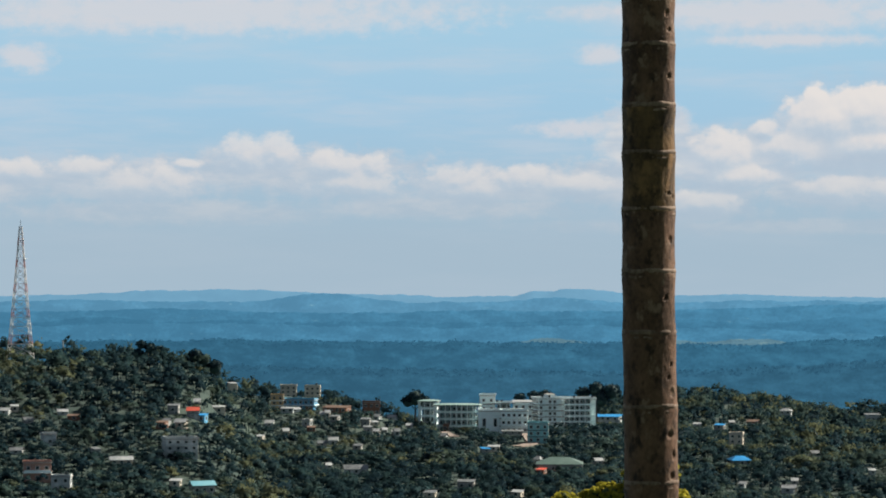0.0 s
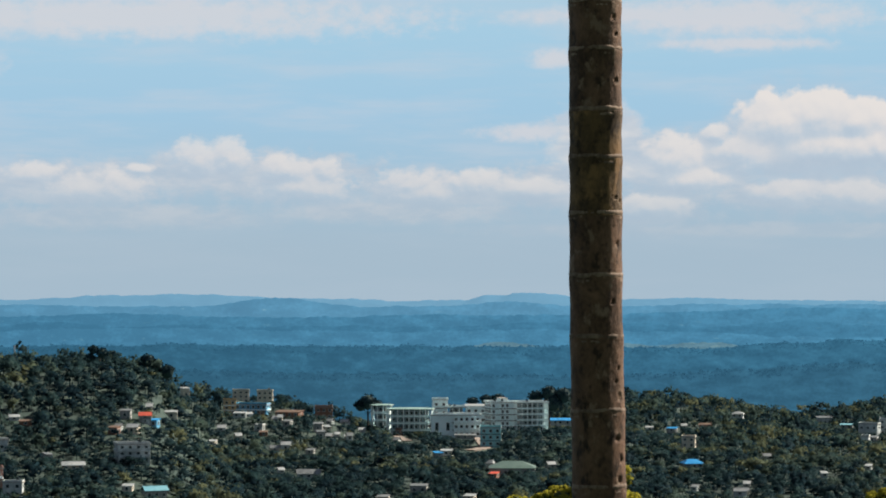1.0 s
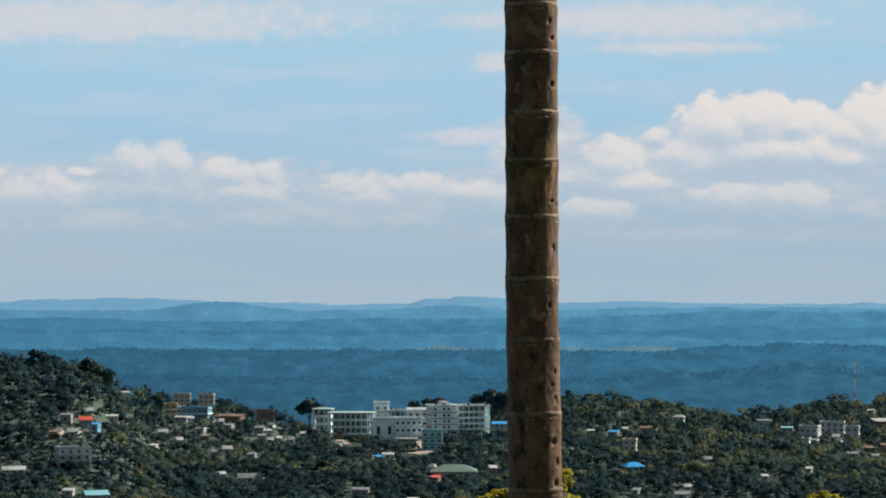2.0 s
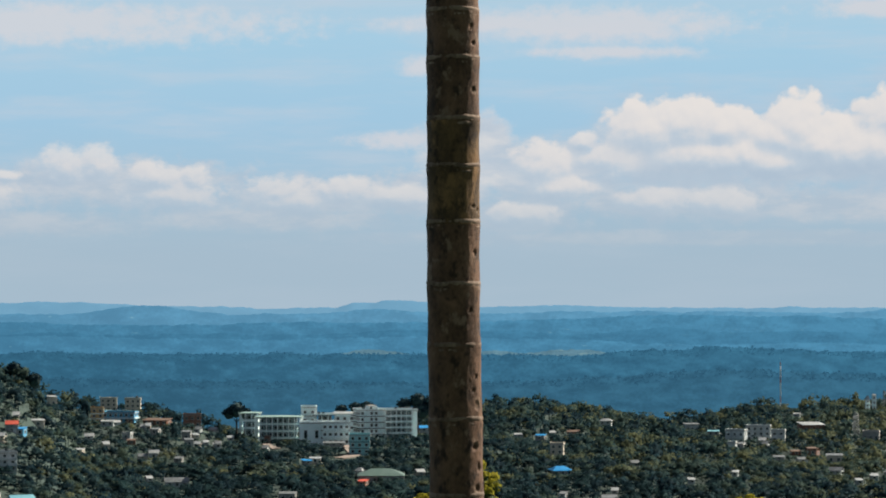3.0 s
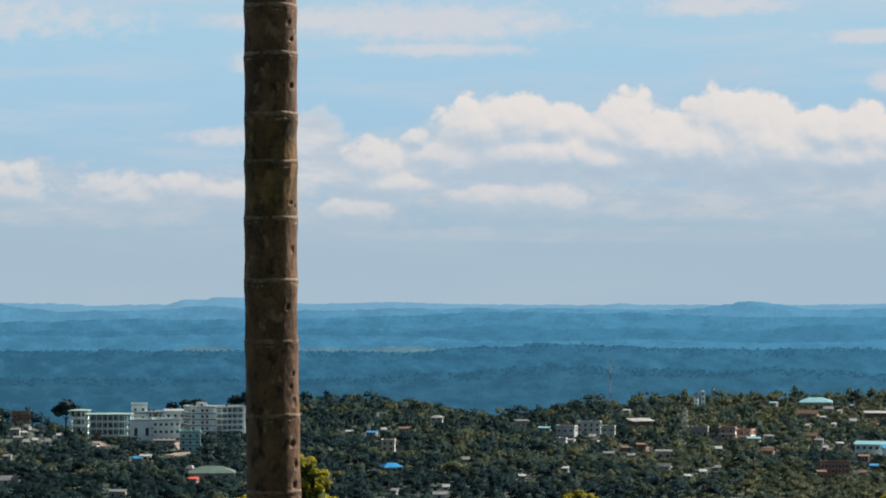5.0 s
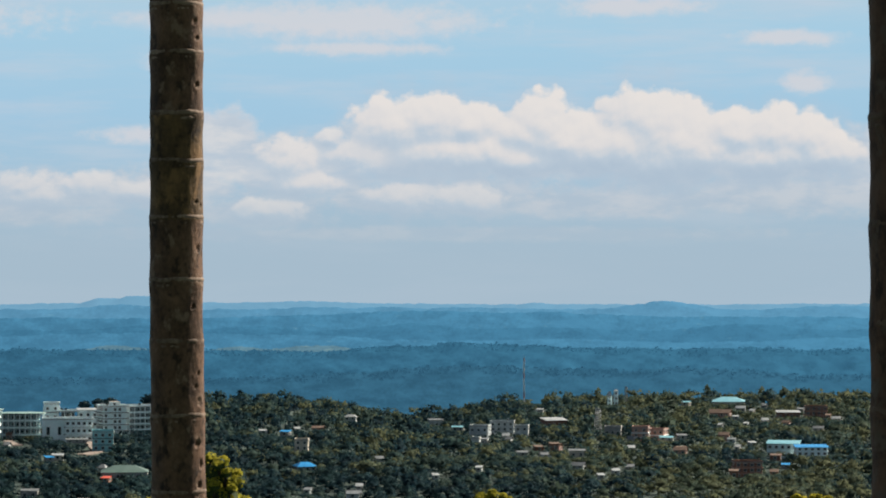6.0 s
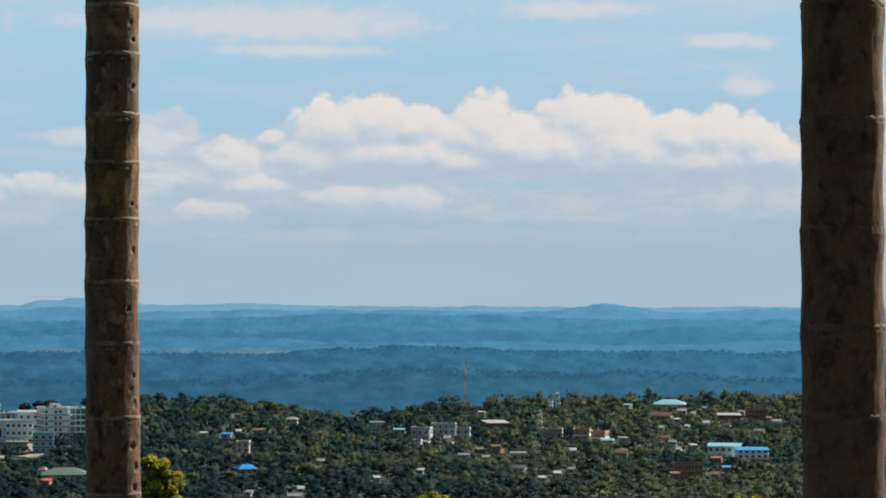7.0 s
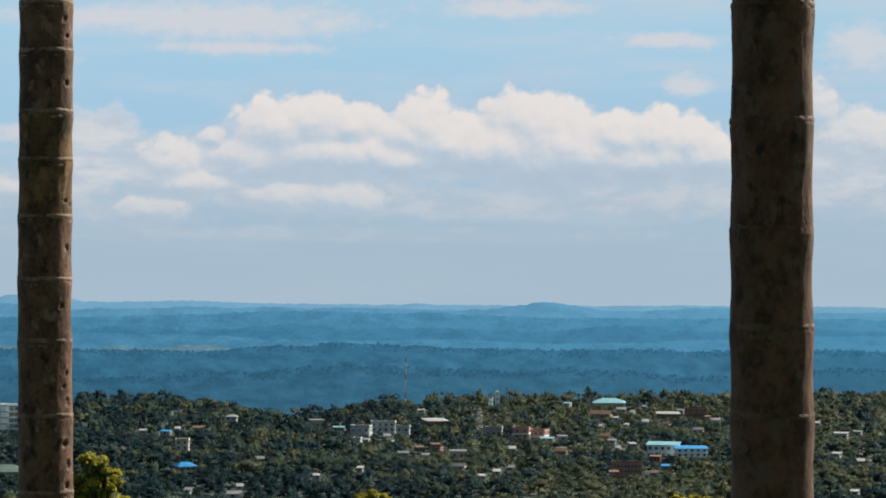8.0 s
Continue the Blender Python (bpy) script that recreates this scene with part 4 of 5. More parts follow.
def ward_block(label, x, y, w, h, storeys, depth, turn, rail, bay, wall="shade_teal", room=0.0, rail_wall="white", deep=2.0, canopy=""):
    """A hospital block: thin slabs and columns stand before a wall with windows, set back where there are open galleries."""
    r = math.hypot(x, y)
    x, y = x * (1 + depth / 2 / r), y * (1 + depth / 2 / r)
    z = float(ground_z(np.array(x), np.array(y)))
    root = tagged(empty("hospital_block", pose(x, y, z - 1, 0, 0, turn - math.degrees(math.atan2(x, y)))), label, "hospital block", HOSP)
    h += 1
    step = h / storeys
    part("wall", box_mesh(w - 2 * deep, depth - 2 * deep, h, 0.03), WALLS[wall], root)
    part("roof", box_mesh(w + 0.9, depth + 0.9, 0.22, 0.03), ROOFS["concrete"], root).location = (0, 0, h)
    if canopy:
        part("sheet_roof", roof_bm("hip", w, depth, 0.5, 0.5), ROOFS[canopy], root, "pale green sheet-metal roof").location = (0, 0, h + 0.4)
    else:
        for sx, sy, px, py in ((w + 0.4, 0.2, 0, -depth / 2), (w + 0.4, 0.2, 0, depth / 2), (0.2, depth - 0.3, -w / 2, 0), (0.2, depth - 0.3, w / 2, 0)):
            part("parapet", box_mesh(sx, sy, 0.55), WALLS["white"], root).location = (px, py, h + 0.22)
    n = max(2, round(w / bay))
    m = max(2, round(depth / bay))
    edge = 0.0 if deep > 1 else 0.7  # sunshade slabs reach out beyond closed walls
    for s in range(storeys):
        base = s * step
        if s:
            # slabs on closed walls carry the painted shade lines
            part("floor_slab", box_mesh(w + 2 * edge, depth + 2 * edge, 0.3 if edge else 0.2), WALLS["slab_shade" if edge else "white"], root).location = (0, 0, base - 0.1)
            if rail:
                part("railing", box_mesh(w - 0.3, 0.1, rail), WALLS[rail_wall], root).location = (0, -depth / 2 + 0.1, base + 0.11)
                for side in (-1, 1):
                    part("railing", box_mesh(0.1, depth - 0.5, rail), WALLS["white"], root).location = (side * (w / 2 - 0.1), 0, base + 0.11)
        for i in range(n):
            if edge and i % 3 == 1 and n > 3:
                continue
            add_window(root, (i + 0.5) * (w - 2 * deep) / n - (w - 2 * deep) / 2, -depth / 2 + deep - 0.03, base + step * 0.3, min(1.7, bay * 0.55), step * 0.48)
        for i in range(m):
            for side in (-1, 1):
                add_window(root, side * (w / 2 - deep + 0.03), (i + 0.5) * (depth - 2 * deep) / m - (depth - 2 * deep) / 2, base + step * 0.3, 1.3, step * 0.48, 90 * side)
    column = shared(("column", round(h, 1)), lambda: box_mesh(0.32, 0.32, h), WALLS["white"])
    if not edge:
        for i in range(n + 1):
            part("column", column, WALLS["white"], root).location = (i * (w - 0.5) / n - (w - 0.5) / 2, -depth / 2 + 0.22, 0)
        for i in range(1, m + 1):
            for side in (-1, 1):
                part("column", column, WALLS["white"], root).location = (side * (w / 2 - 0.25), i * (depth - 0.5) / m - (depth - 0.5) / 2, 0)
    if room:
        part("rooftop_room", box_mesh(w * 0.3, depth * 0.5, room, 0.03), WALLS["white"], root).location = (w * 0.12, 0, h + 0.3)
        part("room_roof", box_mesh(w * 0.34, depth * 0.56, 0.2), ROOFS["concrete"], root).location = (w * 0.12, 0, h + 0.31 + room)
    rnd = random.Random(round(w * 10))
    for k in range(0 if canopy else max(2, int(w / 5))):
        bm = bmesh.new()
        bmesh.ops.create_cone(bm, cap_ends=True, segments=12, radius1=0.6, radius2=0.5, depth=1.3, matrix=Matrix.Translation((0, 0, 0.65)))
        part("water_tank", bm, M_PANE, root, "dark rooftop water tank").location = (rnd.uniform(-0.45, 0.45) * w, rnd.uniform(-0.3, 0.3) * depth, h + 0.23)
    keep_clear(x, y, w, h * 0.75)
    return root


HOSP = "hospital blocks on the slope"
ward_block("low white wing with pale green walls and galleries", -6.5, 1290.0, 8.9, 12.7, 4, 9, -8, 0.8, 2.6, canopy="mint")
ward_block("long white and mint hospital wing with open galleries", 6.6, 1268.0, 20.7, 11.6, 4, 11, -6, 0.6, 2.6, canopy="mint", rail_wall="mint")
house("white rooftop stair tower of the hospital", 20.5, 1289.8, 7.0, 15.4, "white", storeys=4, depth=9, bands=0.3, cat="hospital block", group=HOSP)
ward_block("white hospital wing behind the front blocks", 27.8, 1283.7, 9.9, 12.1, 4, 9, 0, 1.1, 3.2, room=0.0)
house("plain white hospital block with few tall windows", 20.7, 1237.8, 9.8, 9.7, "white", storeys=1, depth=12, cat="hospital block", group=HOSP, gap=4.5, win=(1.5, 3.6))
house("cream and white front block with a balcony", 31.5, 1235.6, 12.0, 9.8, "white", storeys=3, depth=12, bands=0.5, cat="hospital block", group=HOSP, balcony=True)
house("white hospital block with a slanting roof", 36.9, 1285.5, 9.4, 13.4, "white", "shed", "white", storeys=3, cat="hospital block", group=HOSP)
ward_block("tall white hospital block with closed galleries", 46.3, 1249.1, 10.9, 15.0, 6, 13, 14, 0.0, 2.2, wall="white", room=1.6, deep=0.2)
ward_block("tall white hospital block with open galleries", 60.6, 1260.5, 14.8, 14.5, 6, 13, 10, 0.5, 2.3, rail_wall="white")
house("turquoise annex with a red and white ground floor", 40.0, 1177.3, 8.6, 8.1, "turquoise", storeys=3, depth=9, bands=0.3, cat="hospital block", group=HOSP)
house("long low white service building below the hospital", 28.4, 1252.7, 17.2, 3.3, "white", storeys=1, depth=5, cat="service building")
house("long low grey store below the hospital", 30.5, 1225.6, 10.4, 2.0, "grey", "shed", "tin", storeys=1, depth=4, cat="service building")
house("white house with a bright blue roof", 9.9, 1301.0, 11.3, 3.7, "white", "gable", "blue", storeys=1, depth=6)
house("long white school block with a bright blue roof", 74.8, 1328.9, 5.1, 4.8, "white", "shed", "blue", storeys=2, depth=7)
house("white block with a bright blue roof", 79.5, 1307.6, 6.9, 5.3, "white", "shed", "blue", storeys=2, depth=7)
house("long hall with a grey-green hipped roof", 43.8, 1051.1, 17.0, 5.5, "grey", "hip", "green", storeys=1, depth=14, cat="hall")
house("small pavilion with a pale hipped roof", 36.7, 1078.4, 3.3, 3.9, "cream", "hip", "tin", storeys=1)
house("small red shed beside the hall", 36.8, 1045.4, 3.4, 1.7, "brick", "shed", "red", storeys=1)
house("tall ochre house of three storeys", -75.4, 1274.8, 5.7, 6.7, "ochre", storeys=3, bands=0.2)
house("long house with blue walls and flat roof", -65.0, 1275.3, 14.7, 4.6, "blue", storeys=2, depth=8, bands=0.5)
house("white shed before the blue house", -70.3, 1266.1, 6.7, 2.8, "white", "shed", "white", storeys=1)
house("pale pink house on the ridge", -75.5, 1367.9, 8.0, 5.8, "cream", storeys=3, show=3.8)
house("pale pink house with a stair turret", -63.7, 1368.5, 7.5, 6.6, "cream", storeys=3, tank=True, show=3.8)
house("low row of brick rooms", -48.1, 1267.1, 13.3, 3.3, "brick", "shed", "rust", storeys=1, depth=6)
house("unplastered brown brick house", -32.8, 1279.6, 7.8, 5.7, "brick", storeys=2)
house("house with a red roof", -93.3, 1044.8, 4.5, 4.2, "grey", "gable", "red", storeys=2)
house("small blue sheet-metal shack", -89.7, 1045.2, 3.0, 3.2, "blue", "shed", "blue", storeys=1)
house("grey house with a tin roof", -100.5, 1044.2, 4.7, 3.8, "grey", "shed", "tin", storeys=1)
house("white three-storey house with balconies", -91.7, 975.7, 11.3, 6.5, "white", storeys=3, depth=9, bands=0.2, balcony=True, tank=True)
house("pink house with a rooftop terrace", -135.0, 931.3, 9.1, 6.5, "pink", storeys=2, bands=0.2, balcony=True)
house("white two-storey house among trees", -124.6, 914.6, 6.3, 5.2, "white", storeys=2, tank=True)
house("low house with a pale tin roof", -110.6, 961.7, 8.6, 2.9, "cream", "gable", "white", storeys=1)
house("house with a blue-grey roof", -78.8, 916.6, 7.4, 4.5, "grey", "gable", "teal", storeys=1)
house("house with a pale tin roof", -88.6, 927.8, 4.1, 2.6, "cream", "shed", "white", storeys=1)
house("low house with tin roofs", -32.2, 1030.5, 9.6, 3.7, "white", "gable", "tin", storeys=1)
house("grey house with a flat roof", 8.1, 974.0, 6.7, 3.5, "grey", "shed", "tin", storeys=1)
house("group of white flats", 217.3, 1279.7, 8.9, 6.6, "white", storeys=2, bands=0.2, balcony=True)
house("white flats with a rooftop room", 231.0, 1298.6, 11.2, 6.9, "white", storeys=3, bands=0.2, tank=True)
house("narrow white plastered house", 236.8, 1279.3, 6.3, 5.5, "white", storeys=2)
house("brown hall with a pale flat roof", 270.0, 1370.7, 11.0, 5.1, "brick", "shed", "white", storeys=1, depth=9)
house("grey block with a flat roof", 278.9, 1273.8, 7.6, 4.2, "grey", storeys=1, depth=9)
house("pink building of three storeys", 278.7, 1215.5, 7.1, 6.5, "pink", storeys=3, bands=0.3, depth=9)
house("long pink building of two storeys", 289.4, 1228.4, 7.6, 4.6, "pink", storeys=2, bands=0.3, depth=9)
house("shed with a pale blue roof", 291.2, 1218.7, 6.8, 2.3, "cream", "shed", "teal", storeys=1)
house("white villa with a pyramid roof", 188.4, 1538.5, 6.3, 5.9, "white", "hip", "white", storeys=2)
house("shack under a bright blue sheet", 127.5, 1288.7, 5.2, 2.9, "grey", "shed", "blue", storeys=1)
house("tall narrow unfinished house", 122.6, 1168.6, 5.5, 6.6, "cream", storeys=3, depth=6)
house("low house with a bright blue roof", 113.1, 1067.0, 8.5, 3.7, "grey", "hip", "blue", storeys=1, depth=8)
house("grey house with a tin roof", 240.0, 1564.7, 7.7, 5.1, "white", "shed", "tin", storeys=1)
house("small house with teal-blue roof", 236.8, 1465.0, 7.2, 3.0, "grey", "shed", "teal", storeys=1)
house("large hall with a pale teal hipped roof", 398.6, 1519.6, 17.8, 5.7, "cream", "hip", "teal", storeys=1, depth=20, cat="hall")
house("low teal roof beside the hall", 379.3, 1540.0, 5.4, 2.9, "cream", "shed", "teal", storeys=1)
house("pale red house with rusty roof", 374.0, 1442.3, 10.8, 4.5, "pink", "gable", "rust", storeys=1)
house("brick house with a pale roof", 400.8, 1407.0, 11.5, 4.7, "brick", "shed", "white", storeys=1)
house("orange-brown block of three storeys", 412.8, 1397.3, 11.2, 6.5, "brick", storeys=3, bands=0.3, band_wall="pink")
house("long pale institute with a teal roof", 316.1, 1116.1, 12.9, 7.0, "mint", "shed", "teal", storeys=2, depth=8, bands=0.3, cat="institute block", turn=-6)
house("pale institute wing with a bright blue roof", 324.3, 1104.4, 12.8, 6.3, "white", "shed", "blue", storeys=3, depth=7, bands=0.3, cat="institute block", turn=9)
house("brick building of three storeys", 275.1, 1021.6, 10.3, 6.0, "brick", storeys=3, bands=0.4, band_wall="pink")
house("low brick shed with rusty roof", 268.1, 1014.2, 3.8, 3.8, "brick", "shed", "rust", storeys=1)
house("white house on the far slope", 441.1, 1252.6, 7.2, 3.8, "white", "shed", "white", storeys=1)
house("low white roof among trees", 391.6, 1117.4, 4.3, 2.4, "white", "shed", "white", storeys=1)
house("pale house by the lattice mast", 217.2, 1053.9, 5.7, 3.0, "white", "gable", "tin", storeys=1)
house("tin-roofed house low on the slope", 117.0, 948.8, 5.0, 2.3, "white", "shed", "tin", storeys=1)


PALE_ROOFS = [
    (-162.0, 1036.4, 4.2, 2.5), (-159.2, 1039.9, 3.2, 2.8), (-140.9, 1036.5, 4.4, 2.1), (-87.3, 1090.5, 5.5, 3.3), (-76.2, 1229.6, 4.5, 3.0), (-77.3, 1181.5, 3.8, 2.2), (-45.7, 1168.1, 4.7, 3.8),
    (-30.4, 1237.6, 3.5, 2.0), (-23.3, 1291.8, 4.4, 2.6), (-20.9, 1213.8, 2.7, 2.0), (-15.2, 1264.9, 3.3, 2.3), (-96.7, 1286.4, 3.4, 5.5), (-67.4, 1269.2, 5.6, 2.3), (25.0, 940.7, 4.0, 2.5),
    (-43.4, 1057.1, 2.4, 2.1), (20.6, 1135.8, 5.3, 2.8), (-25.6, 1219.7, 2.5, 1.7),
]
TIN_ROOFS = [
    (-151.7, 1022.8, 4.0, 2.1), (-93.5, 1044.8, 4.5, 2.1), (-50.5, 1167.9, 4.5, 2.4), (-35.0, 1150.5, 3.7, 2.3), (-29.5, 1261.7, 3.1, 2.8), (-4.2, 941.0, 4.4, 1.9), (149.5, 1126.1, 3.9, 2.5),
    (103.7, 968.5, 2.2, 2.0), (118.1, 954.7, 5.6, 2.3), (214.6, 1158.3, 5.0, 2.1), (221.6, 1144.7, 4.9, 2.1), (232.3, 1130.4, 6.1, 4.0), (238.3, 1058.5, 3.9, 1.5), (315.4, 1197.2, 4.0, 2.0),
    (387.7, 1307.8, 5.8, 2.8), (458.5, 1278.3, 4.4, 2.7),
]
BRIGHT_ROOFS = [
    (118.3, 1301.6, 4.0, 1.8), (136.2, 1321.0, 3.0, 1.9), (154.5, 1007.2, 2.5, 1.6), (123.0, 978.3, 2.6, 2.0), (176.7, 1043.1, 1.5, 1.5), (521.7, 2733.7, 7.9, 5.1), (290.2, 1513.4, 4.0, 2.5),
    (227.2, 1033.3, 3.0, 1.7), (214.9, 1002.2, 2.5, 1.4), (393.6, 1474.4, 5.9, 3.7), (377.1, 1422.9, 3.3, 2.4), (416.9, 1511.6, 3.5, 2.2), (369.1, 1372.2, 2.3, 2.0), (356.1, 1372.6, 2.6, 1.7),
    (318.6, 1174.6, 3.4, 2.2), (308.1, 1158.7, 2.2, 1.9), (226.0, 1027.4, 3.0, 1.7), (389.7, 1083.0, 3.7, 2.3), (333.1, 931.2, 3.2, 2.2), (460.5, 1344.3, 3.2, 2.0),
]
RUSTY_HOUSES = [
    (-135.6, 1028.1, 5.2, 2.1), (148.3, 1337.8, 7.3, 1.9), (228.0, 1192.4, 4.4, 2.2), (234.9, 1184.9, 3.9, 3.4), (281.4, 1150.1, 5.0, 2.6), (278.7, 1141.5, 6.2, 3.1), (308.9, 1102.5, 4.9, 3.0), (291.4, 1042.0, 3.5, 2.0),
]
for k, spot in enumerate(PALE_ROOFS):
    house("small whitewashed house with a pale sheet roof", *spot, ("white", "cream")[k % 2], ("gable", "shed")[k % 2], "white", storeys=1, group="small houses among the trees")
for k, spot in enumerate(TIN_ROOFS):
    house("small grey house with a weathered tin roof", *spot, ("grey", "white", "cream")[k % 3], ("gable", "shed")[k % 2], "tin", storeys=1, group="small houses among the trees")
for k, spot in enumerate(BRIGHT_ROOFS):
    house("tiny hut with a gleaming pale roof", *spot, ("white", "grey")[k % 2], ("shed", "gable")[k % 2], "white", storeys=1, group="small houses among the trees")
for k, spot in enumerate(RUSTY_HOUSES):
    house("small brick house with a rusty roof", *spot, ("brick", "pink")[k % 2], ("shed", "gable")[k % 2], "rust", storeys=1, group="small houses among the trees")
VILLAGE = random.Random(23)
KINDS = [("grey", "shed", "tin", "small grey house with a weathered tin roof"), ("white", "gable", "tin", "small whitewashed house with a tin roof"), ("cream", "gable", "white", "small cream house with a pale sheet roof"),
         ("brick", "shed", "rust", "small brick house with a rusty roof"), ("white", "flat", "concrete", "small whitewashed house with a flat roof"), ("pink", "gable", "rust", "small pink house with a rusty roof")]
# hamlets: bearing, distance, spread across and along, number of houses
for bearing, far, across, along, number in ((-1.6, 1225, 1.5, 45, 13), (-5.4, 1045, 1.0, 25, 4), (-7.6, 1000, 1.2, 40, 3), (10.3, 1250, 1.2, 60, 5), (13.0, 1230, 1.6, 70, 5), (16.5, 1440, 1.4, 70, 6), (3.4, 1080, 1.6, 60, 2)):
    for _ in range(number):
        a, r = radians(bearing + VILLAGE.gauss(0, 0.5) * across), far + VILLAGE.gauss(0, 0.5) * along
        wall, form, sheet, words = KINDS[min(VILLAGE.randrange(7), VILLAGE.randrange(9), 5)]
        house(words, r * math.sin(a), r * math.cos(a), VILLAGE.uniform(2.4, 5.2), VILLAGE.uniform(2.2, 4.4), wall, form, sheet, storeys=1, group="small houses among the trees", show=VILLAGE.uniform(0.5, 1.4))
house("shed with a blue tin roof", 303.8, 1069.7, 3.6, 1.8, "grey", "shed", "blue", storeys=1)
house("hut with a blue tin roof", 17.1, 1132.9, 3.9, 1.8, "grey", "shed", "blue", storeys=1)

# ---- masts and towers ----


def bar(bm, p, q, t):
    p, q = Vector(p), Vector(q)
    m = Matrix.Translation((p + q) / 2) @ (q - p).to_track_quat("Z", "Y").to_matrix().to_4x4() @ Matrix.Diagonal((t, t, (q - p).length, 1))
    bmesh.ops.create_cube(bm, size=1, matrix=m)


def lattice(label, x, y, w, h, bays, colours, thick, top=0.16, dishes=0):
    """A four-legged lattice mast: each bay a part, with legs, ledgers and crossed braces."""
    z = float(ground_z(np.array(x), np.array(y)))
    root = tagged(empty("lattice_tower", pose(x, y, z - 0.3, 0, 0, 17)), label, "tower")
    levels = [h * (1 - (1 - k / bays) ** 1.15) for k in range(bays + 1)]

    def half(v):
        return w / 2 * (1 - (1 - top) * (v / h) ** 0.85)

    for k in range(bays):
        a, b = levels[k], levels[k + 1]
        A = [(sx * half(a), sy * half(a), a) for sx, sy in ((-1, -1), (1, -1), (1, 1), (-1, 1))]
        B = [(sx * half(b), sy * half(b), b) for sx, sy in ((-1, -1), (1, -1), (1, 1), (-1, 1))]
        bm = bmesh.new()
        for i in range(4):
            j = (i + 1) % 4
            bar(bm, A[i], B[i], thick)
            bar(bm, B[i], B[j], thick * 0.7)
            bar(bm, A[i], B[j], thick * 0.55)
            bar(bm, A[j], B[i], thick * 0.55)
        part("lattice_bay", bm, colours[k % len(colours)], root)
    bm = bmesh.new()
    bar(bm, (0, 0, h - 0.2), (0, 0, h + h * 0.045), thick * 0.8)
    part("spike", bm, colours[0], root)
    for k in range(dishes):
        bm = bmesh.new()
        bmesh.ops.create_cone(bm, cap_ends=True, segments=14, radius1=0.5, radius2=0.3, depth=0.4, matrix=pose(0, 0, 0, 90, 0, 0))
        zz = h * (0.9 - 0.07 * k)
        part("antenna", bm, M_STEEL_WHITE, root).location = ((-1) ** k * half(zz), -half(zz) - 0.3, zz)
    keep_clear(x, y, w * 0.5, h * 0.6)
    return root


lattice("tall red and white lattice telecom tower on the hill", -175.5, 1161.8, 10.4, 56.4, 17, (M_STEEL_WHITE, M_STEEL_WHITE, M_STEEL_RED), 0.22, 0.1, 3)
lattice("grey lattice telecom mast with antennas among houses", 273.3, 1281.2, 3.4, 13.5, 8, (M_STEEL_WHITE, M_STEEL), 0.13, 0.4, 4)
lattice("small grey lattice mast on the far crest", 358.1, 1600.4, 1.7, 11.8, 5, (M_STEEL,), 0.14, 0.4, 2)
lattice("slender red and white guyed mast", 310.7, 1671.4, 0.5, 32.9, 9, (M_STEEL_WHITE, M_STEEL_WHITE, M_STEEL_RED), 0.1, 0.9)


def church_tower(label, x, y, w, h, cap):
    z = float(ground_z(np.array(x), np.array(y)))
    root = tagged(empty("church_tower", pose(x, y, z - 0.5, 0, 0, -10)), label, "church tower", "twin church towers")
    part("shaft", box_mesh(w, w, h, 0.06), WALLS["white"], root)
    for k in range(1, 4):
        part("cornice", box_mesh(w + 0.5, w + 0.5, 0.3), WALLS["white"], root).location = (0, 0, h * k / 4)
        add_window(root, 0, -w / 2 - 0.03, h * k / 4 + 0.8, w * 0.4, h * 0.12)
    part("roof", roof_bm("hip", w, w, cap, 0.2), ROOFS["white"], root).location = (0, 0, h)
    keep_clear(x, y, w, h)


church_tower("white church tower with a pointed cap", 331.8, 1524.3, 2.5, 8.0, 2.5)
church_tower("taller white church tower with a flat cap", 334.2, 1518.7, 2.2, 11.1, 0.8)


def pole(label, x, y, w, h):
    z = float(ground_z(np.array(x), np.array(y)))
    root = tagged(empty("pole", pose(x, y, z - 0.3)), label, "pole")
    bm = bmesh.new()
    bmesh.ops.create_cone(bm, cap_ends=True, segments=8, radius1=0.32, radius2=0.22, depth=h, matrix=Matrix.Translation((0, 0, h / 2)))
    part("shaft", bm, M_STEEL, root)
    bm = bmesh.new()
    bmesh.ops.create_cone(bm, cap_ends=True, segments=8, radius1=0.4, radius2=0.4, depth=0.8, matrix=Matrix.Translation((0, 0, h)))
    part("lamp_head", bm, M_STEEL, root)


pole("dark steel pole on the wooded hill", -158.8, 1169.3, 0.7, 9.0)

# ---- dirt road below the hospital ----


def road(label, points, width):
    v = []
    for k, (x, y) in enumerate(points):
        q = points[min(k + 1, len(points) - 1)]
        p = points[max(k - 1, 0)]
        d = Vector((q[0] - p[0], q[1] - p[1], 0)).normalized()
        side = Vector((-d.y, d.x, 0)) * width / 2
        for s in (-1, 1):
            px, py = x + side.x * s, y + side.y * s
            z = float(ground_z(np.array(px), np.array(py)))
            v += [(px, py, z + 0.45), (px, py, z - 0.6)]
        keep_clear(x, y, width, 1.5)
    f = []
    for k in range(len(points) - 1):
        a, b = 4 * k, 4 * k + 4
        f += [(a, b, b + 2, a + 2), (a, a + 1, b + 1, b), (a + 2, b + 2, b + 3, a + 3)]
    ob = new("road", from_arrays("road", np.array(v), np.array(f), M_PATH))
    tagged(ob, label, "road", kind="structure")


road("pale dirt lane running up to the hospital", [(36.4, 1276.5), (36.8, 1228.5), (37.6, 1192.4), (38.3, 1177.4), (34.4, 1165.5), (30.7, 1159.6)], 5.0)
road("pale dirt track below the long wing", [(0.8, 1253.0), (2.8, 1229.0), (5.4, 1214.0)], 4.0)

# ---- trees that stand out ----


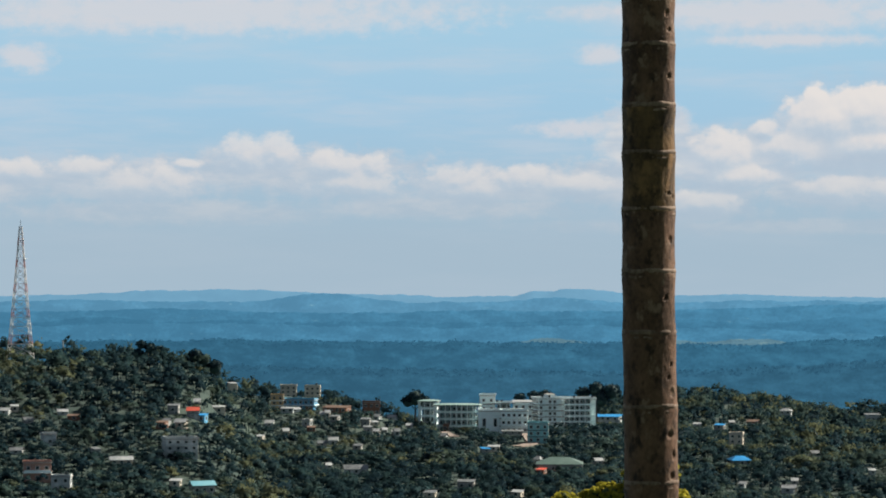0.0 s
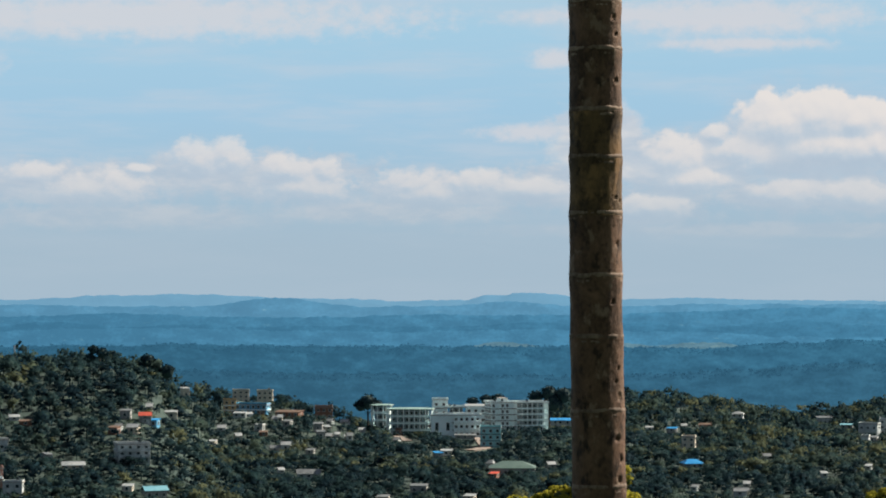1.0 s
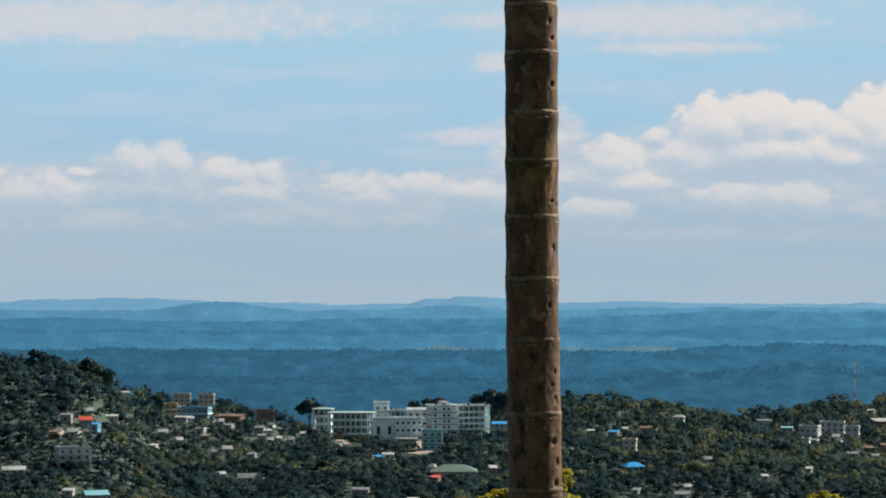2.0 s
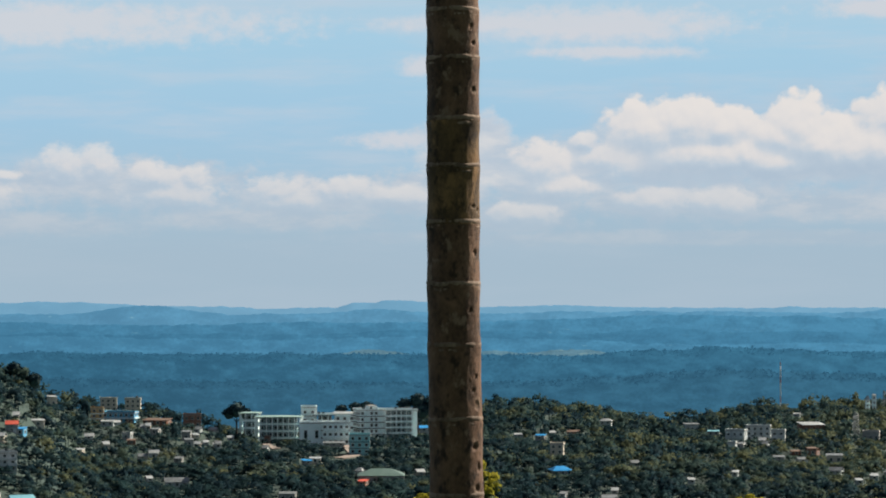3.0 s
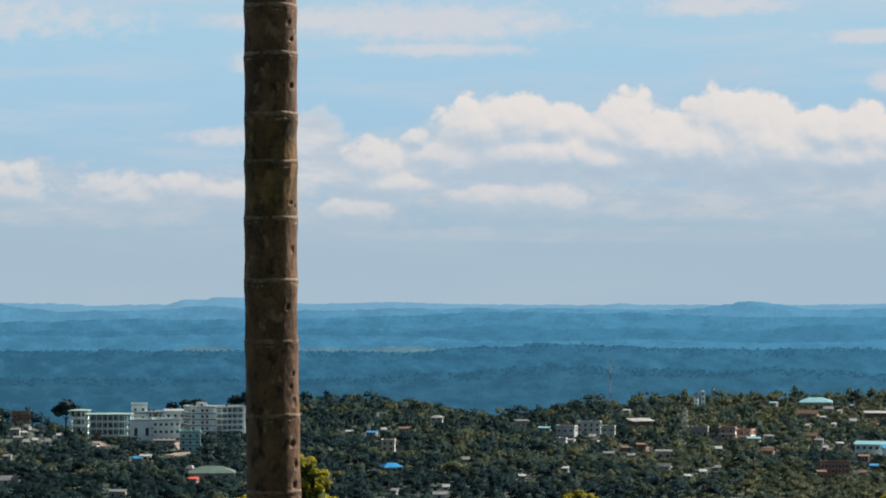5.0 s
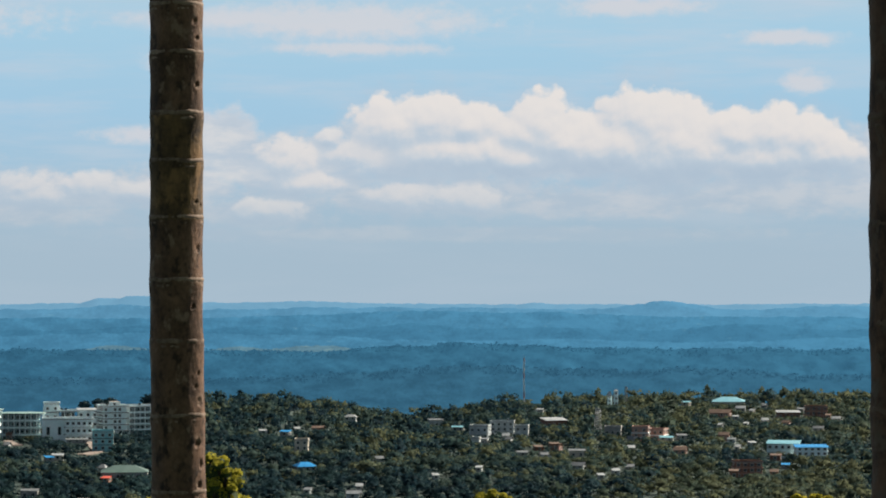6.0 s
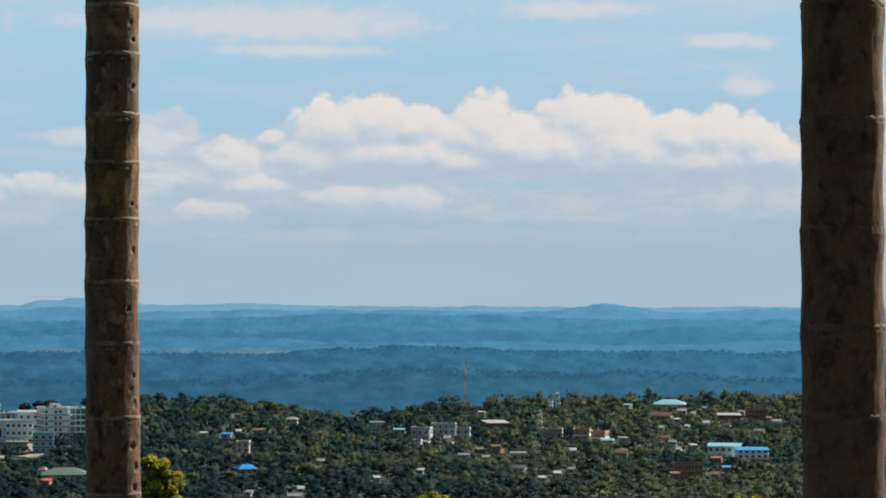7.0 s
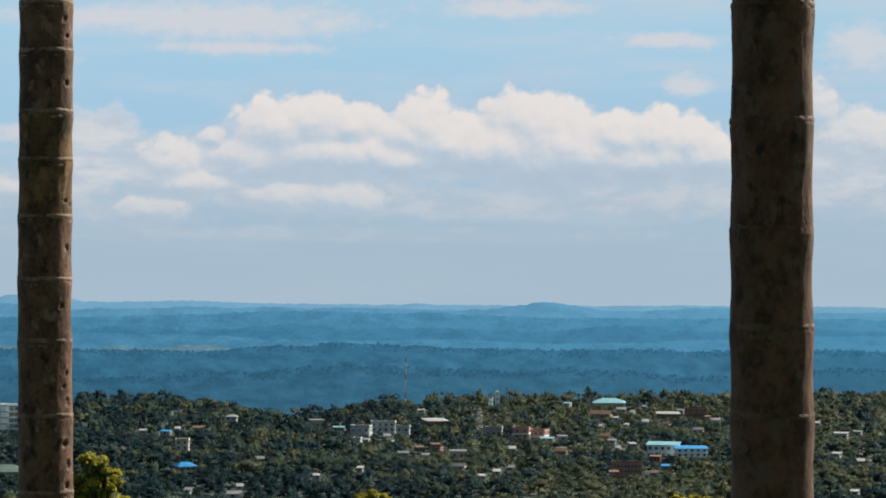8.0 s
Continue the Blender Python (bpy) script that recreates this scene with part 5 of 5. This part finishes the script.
def big_tree(label, foot, lobes, per_lobe, leaf, material, core_material, seed, clumps=0):
    x, y = foot
    rnd = random.Random(seed)
    if clumps:
        more = []
        for (lx, ly, lz), lr in lobes:
            for _ in range(clumps):
                d = Vector((rnd.gauss(0, 1), rnd.gauss(0, 1), rnd.gauss(0.35, 1))).normalized()
                more.append(((lx + d.x * lr * 0.85, ly + d.y * lr * 0.85, lz + d.z * lr * 0.85), lr * rnd.uniform(0.2, 0.36)))
        lobes = [(c, lr * 0.8) for c, lr in lobes] + more
    z = float(ground_z(np.array(x), np.array(y)))
    rel = [(lx - x, ly - y, lz - z, lr) for (lx, ly, lz), lr in lobes]
    height = max(b[2] + b[3] for b in rel)
    return single_tree(label, x, y, height, max(b[3] for b in rel) * 2, rel, per_lobe, leaf, material, core_material, seed)


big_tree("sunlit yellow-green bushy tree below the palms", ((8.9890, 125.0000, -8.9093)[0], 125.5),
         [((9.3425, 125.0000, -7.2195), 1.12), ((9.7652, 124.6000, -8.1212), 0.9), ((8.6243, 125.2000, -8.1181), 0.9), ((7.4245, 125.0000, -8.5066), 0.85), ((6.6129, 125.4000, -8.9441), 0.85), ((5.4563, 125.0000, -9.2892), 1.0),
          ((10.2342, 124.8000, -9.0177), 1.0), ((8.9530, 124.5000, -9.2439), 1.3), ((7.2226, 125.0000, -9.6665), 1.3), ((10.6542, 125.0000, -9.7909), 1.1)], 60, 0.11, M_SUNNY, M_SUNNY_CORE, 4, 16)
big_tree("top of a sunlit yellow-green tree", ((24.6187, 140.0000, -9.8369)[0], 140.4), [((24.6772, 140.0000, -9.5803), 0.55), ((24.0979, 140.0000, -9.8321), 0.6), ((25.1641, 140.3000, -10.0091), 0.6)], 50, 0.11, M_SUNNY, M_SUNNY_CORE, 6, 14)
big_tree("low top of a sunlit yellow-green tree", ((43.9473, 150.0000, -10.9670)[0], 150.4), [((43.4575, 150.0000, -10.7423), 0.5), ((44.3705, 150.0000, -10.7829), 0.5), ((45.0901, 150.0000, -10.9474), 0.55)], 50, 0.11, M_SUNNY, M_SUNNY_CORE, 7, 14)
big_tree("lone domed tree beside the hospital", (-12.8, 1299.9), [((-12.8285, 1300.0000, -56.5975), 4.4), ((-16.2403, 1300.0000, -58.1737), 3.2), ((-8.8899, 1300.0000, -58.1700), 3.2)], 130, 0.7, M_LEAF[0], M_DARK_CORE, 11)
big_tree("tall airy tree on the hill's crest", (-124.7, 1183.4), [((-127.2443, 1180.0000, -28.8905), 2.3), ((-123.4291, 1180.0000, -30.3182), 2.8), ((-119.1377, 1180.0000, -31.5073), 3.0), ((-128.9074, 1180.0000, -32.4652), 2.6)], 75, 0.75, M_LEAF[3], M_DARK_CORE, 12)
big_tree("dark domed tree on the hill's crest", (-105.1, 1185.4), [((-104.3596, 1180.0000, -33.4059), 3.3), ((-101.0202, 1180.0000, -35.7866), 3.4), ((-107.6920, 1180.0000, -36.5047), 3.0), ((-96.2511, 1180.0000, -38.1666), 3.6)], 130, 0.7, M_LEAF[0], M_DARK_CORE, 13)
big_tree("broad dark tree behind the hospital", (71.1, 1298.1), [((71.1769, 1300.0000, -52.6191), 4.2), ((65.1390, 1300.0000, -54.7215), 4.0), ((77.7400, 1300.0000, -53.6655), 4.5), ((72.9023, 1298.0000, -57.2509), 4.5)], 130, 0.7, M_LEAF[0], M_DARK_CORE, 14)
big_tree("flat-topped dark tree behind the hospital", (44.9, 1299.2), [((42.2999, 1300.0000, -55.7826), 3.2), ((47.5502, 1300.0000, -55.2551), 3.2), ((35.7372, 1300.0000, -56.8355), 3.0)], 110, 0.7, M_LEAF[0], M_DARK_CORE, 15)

plant_forest()
# crowns share the ridges' painted haze and glow
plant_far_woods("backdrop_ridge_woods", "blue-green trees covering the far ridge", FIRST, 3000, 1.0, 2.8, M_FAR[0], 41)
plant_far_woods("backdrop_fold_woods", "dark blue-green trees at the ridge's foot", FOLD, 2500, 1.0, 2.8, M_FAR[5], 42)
